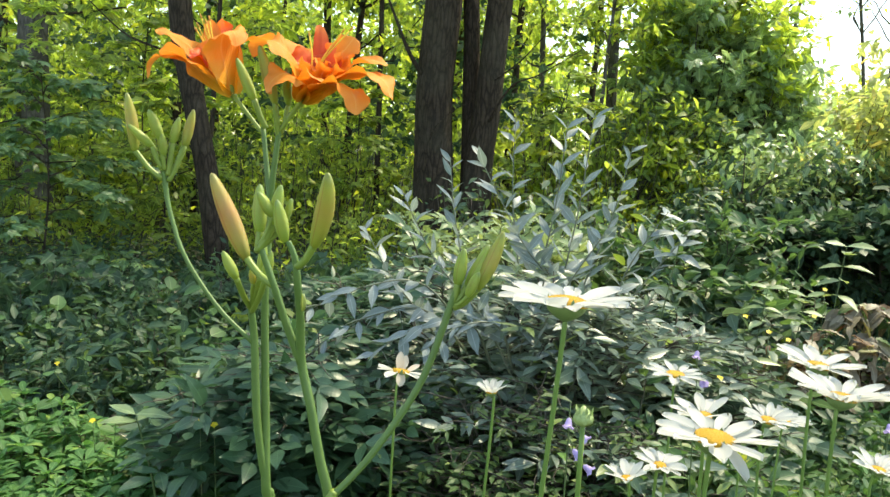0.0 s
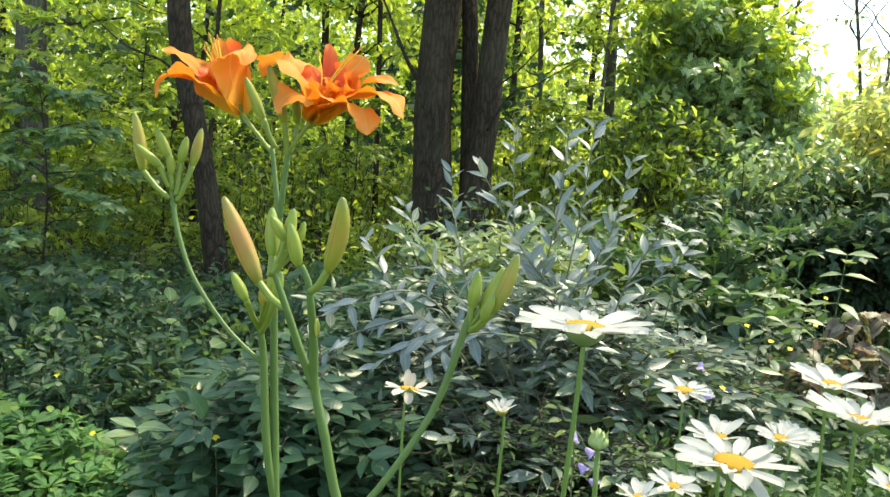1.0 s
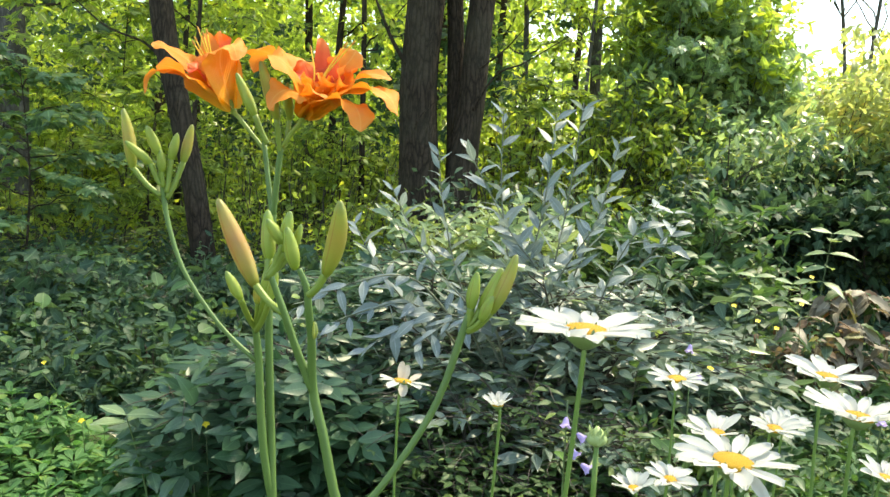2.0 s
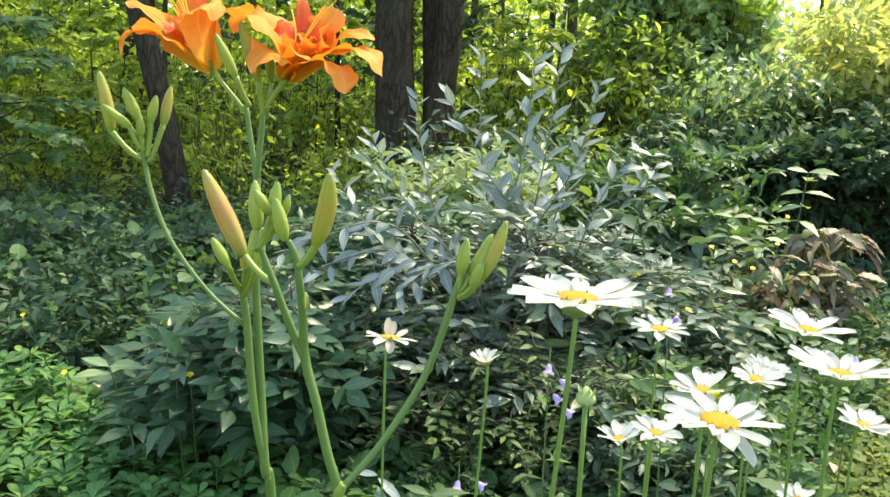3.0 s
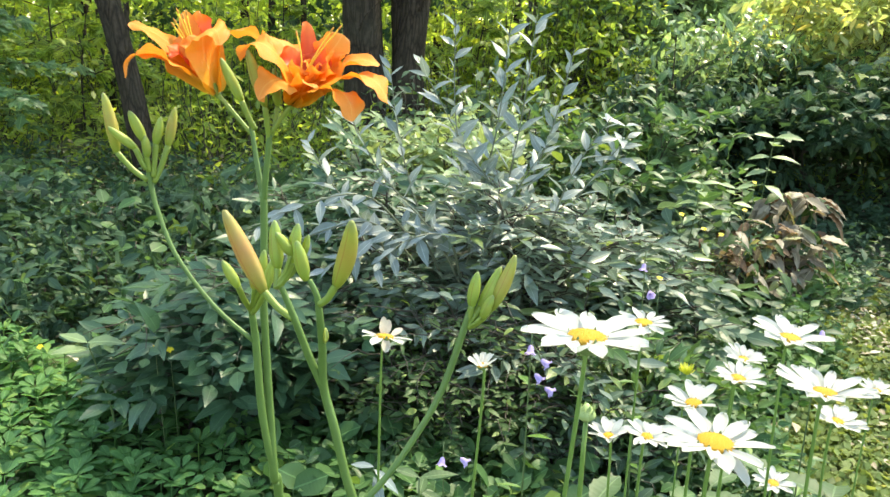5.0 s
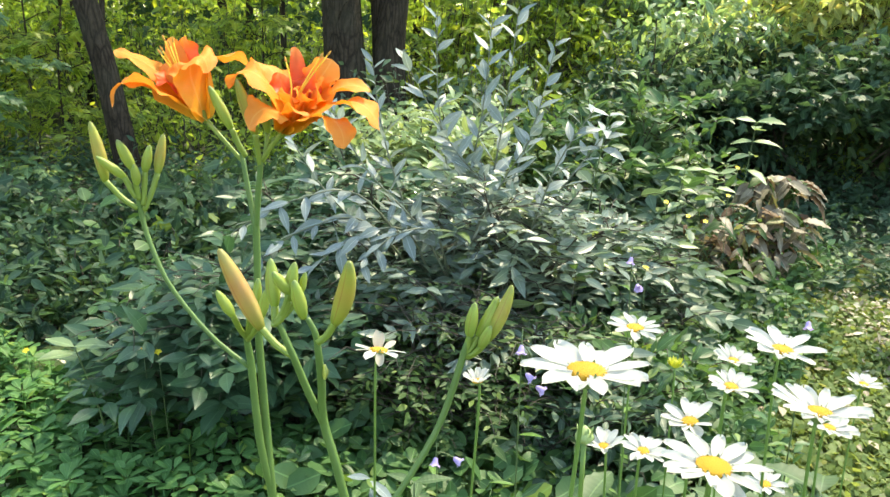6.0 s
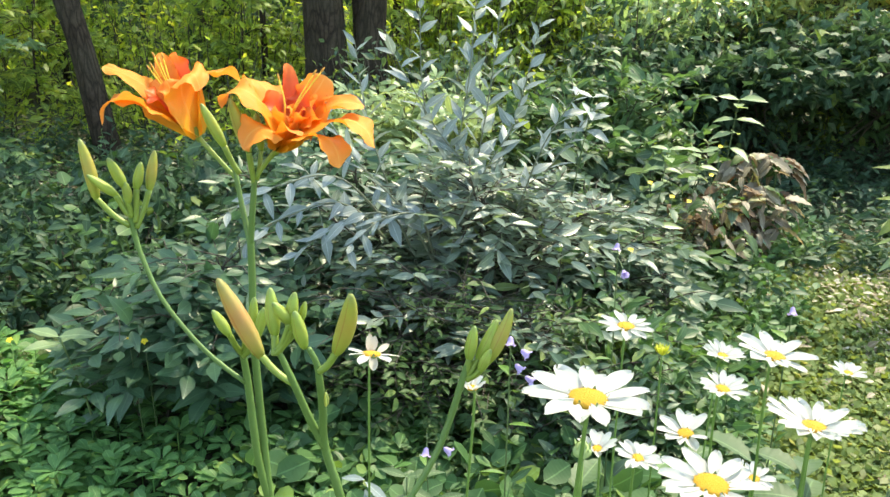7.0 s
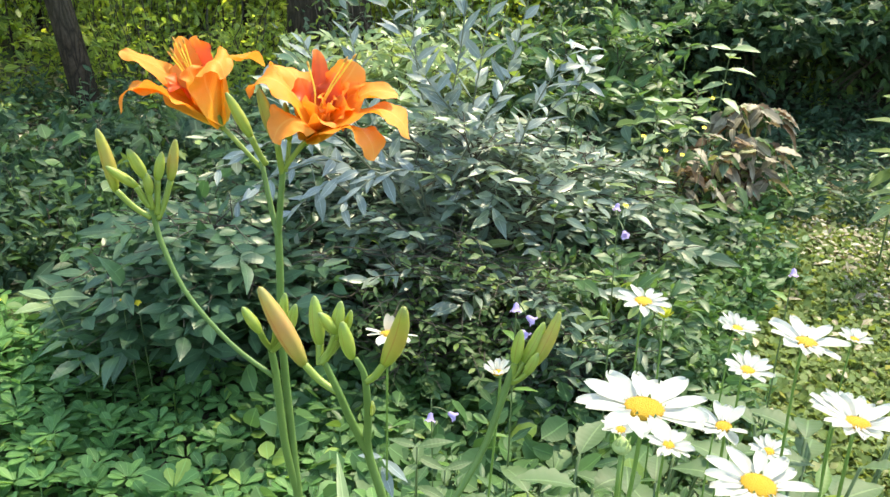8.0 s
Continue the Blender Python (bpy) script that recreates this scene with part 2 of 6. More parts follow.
def bud_material(name, foot, body, flush, tip):
    m, n, l, bsdf, out = material(name)
    v, u = along(n, l, 1), along(n, l, 0)
    streak = noise_of(n, l, 150.0, 3.0)
    base = ramp(n, l, v, [(0.0, foot), (0.22, body), (0.55, flush), (0.85, body), (1.0, tip)])
    base = mix_colour(n, l, maths(n, l, "MULTIPLY", streak, 0.35), base, tuple(0.7 * c for c in body))
    seam = maths(n, l, "LESS_THAN", maths(n, l, "ABSOLUTE", maths(n, l, "SUBTRACT", maths(n, l, "FRACT", maths(n, l, "MULTIPLY", u, 3.0)), 0.5)), 0.035)
    base = mix_colour(n, l, maths(n, l, "MULTIPLY", seam, 0.5), base, (0.8 * flush[0], 0.5 * flush[1], 0.5 * flush[2]))
    l.new(base, bsdf.inputs["Base Color"])
    bsdf.inputs["Roughness"].default_value = 0.45
    thin(m, n, l, bsdf, out, base, 0.34, (1.15, 1.1, 0.6))
    return m


PETAL, PETAL_IN = petal_orange(), petal_red()
BUD_RIPE = bud_material("ripe_bud", (0.28, 0.34, 0.05), (0.48, 0.39, 0.11), (0.56, 0.32, 0.12), (0.30, 0.30, 0.11))
BUD_MID = bud_material("half_ripe_bud", (0.30, 0.40, 0.05), (0.41, 0.43, 0.085), (0.47, 0.38, 0.09), (0.26, 0.31, 0.10))
BUD_GREEN = bud_material("green_bud", (0.30, 0.41, 0.05), (0.34, 0.44, 0.085), (0.39, 0.45, 0.09), (0.23, 0.31, 0.11))


def plain(name, low, high, scale, rough=0.5, share=0.0, gain=(1, 1, 1), relief=0.2):
    m, n, l, bsdf, out = material(name)
    grain = noise_of(n, l, scale, 3.0)
    colour = mix_colour(n, l, grain, low, high)
    l.new(colour, bsdf.inputs["Base Color"])
    bsdf.inputs["Roughness"].default_value = rough
    bump(n, l, bsdf, grain, relief, 0.0008)
    if share:
        thin(m, n, l, bsdf, out, colour, share, gain)
    return m


WHITE = plain("daisy_petal", (0.56, 0.56, 0.53), (0.66, 0.66, 0.64), 160.0, 0.6, 0.45)
YELLOW = plain("daisy_disc", (0.32, 0.170, 0.004), (0.58, 0.345, 0.010), 900.0, 0.7, 0.0, relief=0.6)
YELLOW_PETAL = plain("yellow_petal", (0.80, 0.62, 0.03), (0.88, 0.72, 0.06), 200.0, 0.5, 0.3)
YELLOW_GREEN = plain("yellow_green_bud", (0.42, 0.46, 0.04), (0.62, 0.58, 0.06), 200.0, 0.5, 0.3)
VIOLET = plain("bellflower_petal", (0.36, 0.27, 0.62), (0.56, 0.46, 0.76), 200.0, 0.5, 0.4)
STAMEN = plain("stamen", (0.80, 0.50, 0.03), (0.90, 0.62, 0.08), 300.0, 0.5, 0.2)
ANTHER = plain("anther", (0.34, 0.15, 0.020), (0.52, 0.26, 0.040), 500.0, 0.8)
WILTED = plain("wilted_petal", (0.50, 0.42, 0.33), (0.62, 0.56, 0.48), 120.0, 0.6, 0.3)


# ---- mesh tools ----
class Geo:
    """Gathers triangles with UVs, many at a time."""

    def __init__(self):
        self.v, self.f, self.u, self.count = [], [], [], 0

    def add(self, v, f, u):
        self.v.append(np.asarray(v, float))
        self.f.append(np.asarray(f, int) + self.count)
        self.u.append(np.asarray(u, float))
        self.count += len(v)

    def leaves(self, shape, pos, way, up, size, wide=1.0, curly=0.16):
        """One leaf of the given shape at every pos, its tip towards way, its face towards up, each curled a little differently."""
        v, f, u = shape
        pos, way, up = (np.asarray(a, float).reshape(-1, 3) for a in (pos, way, up))
        n = len(pos)
        if not n:
            return
        way = way / np.maximum(np.linalg.norm(way, axis=1, keepdims=True), 1e-9)
        side = np.cross(way, up)
        side /= np.maximum(np.linalg.norm(side, axis=1, keepdims=True), 1e-9)
        face = np.cross(side, way)
        size = np.broadcast_to(np.asarray(size, float), (n,))[:, None, None]
        wide = np.broadcast_to(np.asarray(wide, float), (n,))[:, None, None]
        curl, twist = curl_rng.normal(size=(2, n, 1)) * [[[curly]], [[1.6 * curly]]]
        high = (v[None, :, 2] + curl * v[None, :, 1] ** 2 + twist * v[None, :, 0] * v[None, :, 1])[..., None]
        out = pos[:, None] + size * (v[None, :, :1] * wide * side[:, None] + v[None, :, 1:2] * way[:, None] + high * face[:, None])
        faces = (f[None] + (np.arange(n) * len(v))[:, None, None]).reshape(-1, 3)
        self.add(out.reshape(-1, 3), faces, np.tile(u, (n, 1)))

    def tube(self, path, radii, sides=6, ridge=0.0, seed=0.0):
        """A tapered round stem along a path, closed at both ends."""
        path = np.asarray(path, float)
        m = len(path)
        radii = np.broadcast_to(np.asarray(radii, float), (m,))
        tang = np.gradient(path, axis=0)
        tang /= np.maximum(np.linalg.norm(tang, axis=1, keepdims=True), 1e-9)
        a = np.cross(tang, np.where(np.abs(tang[:, :1]) < 0.9, [[1.0, 0, 0]], [[0, 1.0, 0]]))
        a /= np.linalg.norm(a, axis=1, keepdims=True)
        b = np.cross(tang, a)
        ang = np.arange(sides) * 2 * np.pi / sides
        r = radii[:, None] * np.ones(sides)
        if ridge:
            h = np.arange(m)[:, None] * 0.55
            r = r * (1 + ridge * (np.sin(5 * ang + 0.7 * np.sin(h + seed) + seed) * 0.6 + np.sin(11 * ang + 1.1 * np.sin(0.6 * h) + 2 * seed) * 0.5 + np.sin(3 * ang + h * 0.5 + seed) * 0.5))
        ring = path[:, None] + r[..., None] * (np.cos(ang)[None, :, None] * a[:, None] + np.sin(ang)[None, :, None] * b[:, None])
        v = np.concatenate([ring.reshape(-1, 3), path[:1], path[-1:]])
        i, j = np.meshgrid(np.arange(m - 1), np.arange(sides), indexing="ij")
        p, q = (i * sides + j).ravel(), (i * sides + (j + 1) % sides).ravel()
        f = np.concatenate([np.stack([p, q, q + sides], 1), np.stack([p, q + sides, p + sides], 1)])
        k = np.arange(sides)
        foot = np.stack([np.full(sides, m * sides), (k + 1) % sides, k], 1)
        top = np.stack([np.full(sides, m * sides + 1), (m - 1) * sides + k, (m - 1) * sides + (k + 1) % sides], 1)
        uu = np.stack([np.tile(k / sides, m), np.repeat(np.linspace(0, 1, m), sides)], 1)
        self.add(v, np.concatenate([f, foot, top]), np.concatenate([uu, [[0.5, 0]], [[0.5, 1]]]))

    def mesh(self, name, mat, smooth=True):
        v, f, u = np.concatenate(self.v), np.concatenate(self.f), np.concatenate(self.u)
        me = bpy.data.meshes.new(name)
        me.vertices.add(len(v))
        me.vertices.foreach_set("co", v.astype(np.float32).ravel())
        me.loops.add(f.size)
        me.loops.foreach_set("vertex_index", f.astype(np.int32).ravel())
        me.polygons.add(len(f))
        me.polygons.foreach_set("loop_start", np.arange(0, f.size, 3, dtype=np.int32))
        me.polygons.foreach_set("loop_total", np.full(len(f), 3, dtype=np.int32))
        me.polygons.foreach_set("use_smooth", np.full(len(f), smooth))
        me.uv_layers.new(name="uv").data.foreach_set("uv", u[f.ravel()].astype(np.float32).ravel())
        me.materials.append(mat)
        me.update(calc_edges=True)
        return me


def part(name, g, mat, parent=None, label="", smooth=True):
    """Links gathered triangles as one mesh object, under a thing or a part."""
    ob = new(name, g.mesh(name, mat, smooth) if isinstance(g, Geo) else g)
    if parent:
        ob.parent = parent
    return tagged(ob, label)


def thing(name, place, label, category, group="", kind=""):
    ob = new(name)
    ob.empty_display_size = 0.05
    ob.location = place
    return tagged(ob, label, category, group, kind)


def leaf_shape(rows, fold=0.25, droop=0.2, wave=0.0):
    """A leaf one long, along y, from (place, half-width) rows, folded along its midrib and drooping to its tip."""
    v, u = [(0, 0, 0)], [(0.5, 0)]
    for k, (s, w) in enumerate(rows):
        z = -droop * s * s
        e = fold * w + wave * (1 if k % 2 else -1)
        v += [(-w, s, z + e), (0, s, z), (w, s, z + e)]
        u += [(0, s), (0.5, s), (1, s)]
    v.append((0, 1, -droop))
    u.append((0.5, 1))
    f = [(0, 2, 1), (0, 3, 2)]
    for k in range(len(rows) - 1):
        a = 1 + 3 * k
        f += [(a, a + 1, a + 4), (a, a + 4, a + 3), (a + 1, a + 2, a + 5), (a + 1, a + 5, a + 4)]
    a, t = 1 + 3 * (len(rows) - 1), len(v) - 1
    f += [(a, a + 1, t), (a + 1, a + 2, t)]
    return np.array(v, float), np.array(f, int), np.array(u, float)


OVAL = leaf_shape([(0.22, 0.15), (0.5, 0.21), (0.78, 0.12)], 0.3, 0.22)
LANCE = leaf_shape([(0.2, 0.10), (0.5, 0.15), (0.8, 0.07)], 0.35, 0.25)
FLAT = leaf_shape([(0.2, 0.11), (0.45, 0.17), (0.7, 0.13), (0.88, 0.06)], 0.25, 0.06)
ROUND = leaf_shape([(0.2, 0.30), (0.55, 0.40), (0.85, 0.25)], 0.2, 0.15)
CLOVER = leaf_shape([(0.55, 0.42)], 0.15, 0.10)
SMALL = leaf_shape([(0.45, 0.25)], 0.3, 0.2)

BROAD = leaf_shape([(0.08, 0.08), (0.18, 0.17), (0.25, 0.19), (0.35, 0.25), (0.42, 0.24), (0.52, 0.26), (0.60, 0.22), (0.70, 0.20), (0.78, 0.14), (0.88, 0.08)], 0.35, 0.35, 0.014)
CRUMPLED = leaf_shape([(0.08, 0.10), (0.18, 0.16), (0.28, 0.18), (0.40, 0.21), (0.52, 0.20), (0.64, 0.19), (0.76, 0.14), (0.88, 0.08)], 0.30, 0.55, 0.022)
OVATE = leaf_shape([(0.10, 0.12), (0.28, 0.235), (0.48, 0.225), (0.68, 0.14), (0.86, 0.055)], 0.22, 0.16)


def maple_shape():
    """A five-lobed leaf, its lobes drooping."""
    half = [(0.05, 0.04), (0.30, 0.08), (0.20, 0.24), (0.36, 0.34), (0.52, 0.54), (0.27, 0.52), (0.20, 0.70)]
    rim = [(0.0, 0.0)] + half + [(0.0, 1.0)] + [(-x, y) for x, y in reversed(half)]
    v = [(0, 0.40, 0)] + [(x, y, 0.10 * abs(x) - 0.55 * x * x - 0.22 * max(0, y - 0.3) ** 2) for x, y in rim]
    f = [(0, 1 + k, 1 + (k + 1) % len(rim)) for k in range(len(rim))]
    return np.array(v, float), np.array(f, int), np.array([(0.5 + x, y) for x, y, _ in v], float)


MAPLE = maple_shape()
SLIM = leaf_shape([(0.12, 0.07), (0.32, 0.145), (0.52, 0.155), (0.74, 0.095), (0.90, 0.035)], 0.28, 0.14)
OBOVATE = leaf_shape([(0.15, 0.06), (0.40, 0.16), (0.62, 0.25), (0.68, 0.22), (0.80, 0.235), (0.85, 0.175), (0.95, 0.12)], 0.22, 0.16)
OPEN_SIDE = np.array([0.05, -0.30, 1.0])          # leaves turn up and to the open garden
STRAP = leaf_shape([(0.1, 0.03), (0.3, 0.04), (0.5, 0.042), (0.7, 0.036), (0.88, 0.02)], 0.5, 0.5)


def spin(n):
    """n directions all round."""
    d = rng.normal(size=(n, 3))
    return d / np.linalg.norm(d, axis=1, keepdims=True)


def rise(x, y):
    """The height of the ground."""
    x, y = np.asarray(x, float), np.asarray(y, float)
    z = 0.085 * np.clip(y - 1.6, 0, 9) + 0.02 * np.clip(y - 10.6, 0, 30)
    return z + 0.018 * np.sin(1.9 * x + 0.6) * np.sin(1.5 * y) + 0.010 * np.sin(4.3 * x) * np.cos(3.7 * y + 1)


def bend(start, end, sag=0.0, n=8, wob=0.0):
    """A gently bowed path."""
    s = np.linspace(0, 1, n)[:, None]
    p = (1 - s) * np.asarray(start, float) + s * np.asarray(end, float)
    p[:, 2] += (sag * 4 * s * (1 - s))[:, 0]
    if wob:
        p[1:-1] += rng.normal(size=(n - 2, 3)) * wob
    return p


def smooth_path(points, n=24):
    """A path through the points, rounded."""
    p = np.asarray(points, float)
    s = np.linspace(0, len(p) - 1, n)
    i = np.clip(s.astype(int), 0, len(p) - 2)
    t = (s - i)[:, None]
    a, b, c, d = p[np.maximum(i - 1, 0)], p[i], p[i + 1], p[np.minimum(i + 2, len(p) - 1)]
    return 0.5 * (2 * b + (c - a) * t + (2 * a - 5 * b + 4 * c - d) * t ** 2 + (3 * b - a - 3 * c + d) * t ** 3)


def leafy(g, shape, path, n, size, start=0.15, spread=0.9, lift=0.3, wide=1.0, vary=0.25):
    """Leaves along a twig, to either side of it and turned up to the light."""
    path = np.asarray(path, float)
    s = np.linspace(start, 1.0, n) * (len(path) - 1)
    i = np.clip(s.astype(int), 0, len(path) - 2)
    pos = path[i] + (s - i)[:, None] * (path[i + 1] - path[i])
    tang = path[i + 1] - path[i]
    tang /= np.maximum(np.linalg.norm(tang, axis=1, keepdims=True), 1e-9)
    level = np.cross(tang, [0, 0, 1.0])
    level /= np.maximum(np.linalg.norm(level, axis=1, keepdims=True), 1e-6)
    up = np.cross(level, tang)
    turn = np.arange(n) * np.pi + rng.normal(size=n) * 0.5
    around = level * np.cos(turn)[:, None] + up * np.sin(turn)[:, None]
    way = tang * (1 - spread * 0.5) + around * spread + rng.normal(size=(n, 3)) * 0.18
    way[:, 2] += lift - 0.25 * rng.random(n)
    face = np.tile(OPEN_SIDE, (n, 1)) + rng.normal(size=(n, 3)) * 0.45
    g.leaves(shape, pos, way, face, size * (1 + vary * rng.normal(size=n)).clip(0.45, 1.6), wide)


def spray(g, shape, path, pairs, size, wide=1.0, start=0.3):
    """A compound leaf: leaflets in pairs on both sides of a stalk, all in one plane, and one at its tip."""
    path = np.asarray(path, float)
    s = np.linspace(start, 0.9, pairs) * (len(path) - 1)
    i = np.clip(s.astype(int), 0, len(path) - 2)
    pos = path[i] + (s - i)[:, None] * (path[i + 1] - path[i])
    tang = path[i + 1] - path[i]
    tang /= np.maximum(np.linalg.norm(tang, axis=1, keepdims=True), 1e-9)
    up = OPEN_SIDE + rng.normal(size=3) * 0.30
    level = np.cross(tang, up)
    level /= np.maximum(np.linalg.norm(level, axis=1, keepdims=True), 1e-6)
    pos = np.concatenate([pos, pos, path[-1:]])
    way = np.concatenate([0.55 * tang + 0.8 * level, 0.55 * tang - 0.8 * level, tang[-1:]]) + rng.normal(size=(2 * pairs + 1, 3)) * 0.10
    way[:, 2] = 0.4 * way[:, 2] + 0.15
    face = np.tile(up, (2 * pairs + 1, 1)) + rng.normal(size=(2 * pairs + 1, 3)) * 0.26
    scale = np.concatenate([np.linspace(0.85, 1.0, pairs), np.linspace(0.85, 1.0, pairs), [1.2]]) * (1 + 0.12 * rng.normal(size=2 * pairs + 1))
    g.leaves(shape, pos, way, face, size * scale.clip(0.6, 1.5), wide)


def clumps(g, shape, centres, radius, per, size, flat=0.5, tilt=0.5, wide=1.0):
    """Sprays of leaves round many centres, flattened, drooping outwards."""
    centres = np.asarray(centres, float).reshape(-1, 3)
    n = len(centres)
    radius = np.broadcast_to(np.asarray(radius, float), (n,))
    off = spin(n * per) * (rng.random((n * per, 1)) ** 0.45)
    off[:, 2] *= flat
    pos = np.repeat(centres, per, 0) + off * np.repeat(radius, per)[:, None]
    way = off + rng.normal(size=off.shape) * 0.6
    way[:, 2] -= 0.15
    face = np.tile([0, 0, 1.0], (n * per, 1)) + rng.normal(size=off.shape) * tilt
    g.leaves(shape, pos, way, face, size * (1 + 0.3 * rng.normal(size=n * per)).clip(0.45, 1.7), wide)


def inside(n, x, y, z):
    return np.stack([rng.uniform(*x, n), rng.uniform(*y, n), rng.uniform(*z, n)], 1)


# ---- ground ----
def ground():
    xs = np.concatenate([-np.geomspace(160, 6.2, 14), np.linspace(-6, 6, 81), np.geomspace(6.2, 160, 14)])
    ys = np.concatenate([-np.geomspace(160, 3.2, 12), np.linspace(-3, 14, 111), np.geomspace(14.3, 220, 16)])
    gx, gy = np.meshgrid(xs, ys)
    gz = rise(gx, gy) + 0.012 * np.sin(9 * gx + 2 * np.sin(5 * gy)) * np.sin(7.3 * gy)
    v = np.stack([gx, gy, gz], -1).reshape(-1, 3)
    w = len(xs)
    i, j = np.meshgrid(np.arange(len(ys) - 1), np.arange(w - 1), indexing="ij")
    a = (i * w + j).ravel()
    g = Geo()
    g.add(v, np.concatenate([np.stack([a, a + 1, a + w + 1], 1), np.stack([a, a + w + 1, a + w], 1)]), v[:, :2])
    tagged(part("ground", g, SOIL), "dark woodland soil with leaf mould, rising gently", "ground", kind="structure")


ground()


def litter():
    g = Geo()
    # Third row: pale litter, packed densely to imitate the lawn's sunlit patch too.
    for n, x, y, size in ((2600, (-3.5, 3.5), (1.0, 6.5), 0.05), (300, (1.45, 2.8), (2.3, 3.7), 0.030), (2600, (1.75, 2.9), (2.6, 3.7), 0.030), (400, (1.7, 3.4), (3.0, 4.6), 0.045), (1500, (-3.4, -1.2), (3.9, 6.2), 0.055), (900, (-0.3, 0.9), (2.2, 3.2), 0.04)):
        p = inside(n, x, y, (0, 1))
        p[:, 2] = rise(p[:, 0], p[:, 1]) + 0.012 + 0.04 * rng.random(n)
        way = spin(n)
        way[:, 2] *= 0.3
        g.leaves(OVAL, p, way, np.tile([0, 0, 1.0], (n, 1)) + 0.5 * spin(n), size * rng.uniform(0.5, 1.3, n), 1.2)
    tagged(part("leaf_litter", g, LEAF_LITTER), "dry pale fallen leaves scattered over the soil", "leaf litter", kind="stuff")


litter()


# ---- big trees ----
def limbs(g, foot, way, length, radius, depth, tips):
    end = foot + way * length
    mid = 0.5 * (foot + end) + rng.normal(size=3) * 0.05 * length
    path = smooth_path([foot, mid, end], 7)
    g.tube(path, np.linspace(radius, radius * 0.45, 7), 6)
    tips.append(end)
    if depth > 0:
        for k in range(3):
            turn = way + spin(1)[0] * 0.75
            turn[2] = abs(turn[2]) * 0.6 + 0.1
            limbs(g, path[3 + k], turn / np.linalg.norm(turn), length * rng.uniform(0.5, 0.75), radius * 0.5, depth - 1, tips)


def big_tree(name, trunks, label, crown_at, crown_size, n_clumps, per, mat=BARK, leaf=LEAF_WOOD, shape=SMALL, size=0.10):
    """A tree with one or more trunks, each from points and radii, limbs at their tops and a crown."""
    foot = trunks[0][0][0]
    t = thing(name, foot, label, "tree")
    tips, limb_g = [], Geo()
    for points, radii in trunks:
        p = smooth_path(points, 40)
        r = np.interp(np.linspace(0, 1, 40), np.linspace(0, 1, len(radii)), radii)
        g = Geo()
        g.tube(p - np.array(foot), r, 30, 0.045, float(points[0][0]))
        part("trunk", g, mat, t)
        for k in range(5):
            way = spin(1)[0]
            way[2] = abs(way[2]) * 0.5 + 0.25
            limbs(limb_g, p[-1 - 4 * (k % 2)] - np.array(foot), way / np.linalg.norm(way), rng.uniform(0.9, 1.6), r[-1] * 0.5, 2, tips)
    part("limb", limb_g, mat, t)
    g = Geo()
    c = np.array(crown_at) + spin(n_clumps) * rng.random((n_clumps, 1)) ** 0.4 * np.array(crown_size)
    clumps(g, shape, np.concatenate([c - np.array(foot), np.array(tips)[::3]]), 0.42, per, size, 0.4)
    tagged(part("crown", g, leaf, t), kind="stuff")
    return t


def gz(x, y):
    return float(rise(x, y))


leaning_tree = big_tree("leaning_tree",
         [([(-1.80, 5.2, gz(-1.8, 5.2) - 0.1), (-1.835, 5.2, 0.42), (-1.92, 5.2, 0.95), (-2.02, 5.2, 1.40), (-2.12, 5.2, 1.85), (-2.16, 5.2, 2.3), (-2.2, 5.3, 3.4), (-2.3, 5.4, 4.6)], [0.100, 0.080, 0.070, 0.070, 0.074, 0.068, 0.06, 0.05])],
         "slim dark-barked tree leaning over the undergrowth", (-2.6, 6.0, 5.4), (2.0, 1.6, 0.8), 60, 26)
triple_tree = big_tree("triple_tree",
         [([(-0.56, 6.2, 0.2), (-0.57, 6.2, 0.9), (-0.61, 6.2, 1.7), (-0.585, 6.2, 2.4), (-0.55, 6.3, 3.4), (-0.5, 6.4, 4.8)], [0.20, 0.150, 0.135, 0.135, 0.125, 0.10]),
          ([(-0.30, 6.3, 0.2), (-0.30, 6.3, 1.0), (-0.35, 6.32, 1.7), (-0.40, 6.35, 2.4), (-0.55, 6.6, 3.6), (-0.8, 6.9, 4.8)], [0.15, 0.085, 0.062, 0.060, 0.055, 0.045]),
          ([(-0.25, 6.2, 0.2), (-0.25, 6.2, 1.1), (-0.215, 6.2, 1.6), (-0.175, 6.2, 2.4), (-0.05, 6.2, 3.5), (0.1, 6.2, 4.8)], [0.16, 0.105, 0.098, 0.092, 0.085, 0.07])],
         "dark rough-barked tree with three trunks from one foot", (-0.2, 7.6, 5.6), (2.4, 2.0, 0.9), 80, 26)
edge_tree = big_tree("edge_tree",
         [([(-3.85, 6.5, 0.3), (-3.88, 6.5, 1.5), (-3.90, 6.5, 2.3), (-3.95, 6.5, 4.5)], [0.13, 0.10, 0.095, 0.07]),
          ([(-4.07, 6.6, 0.3), (-4.05, 6.6, 1.0), (-4.05, 6.6, 2.1), (-4.1, 6.6, 4.5)], [0.07, 0.055, 0.05, 0.04])],
         "grey-brown twin-trunked tree at the wood's edge", (-4.6, 7.4, 5.2), (1.8, 1.6, 0.8), 50, 26, BARK_PALE)


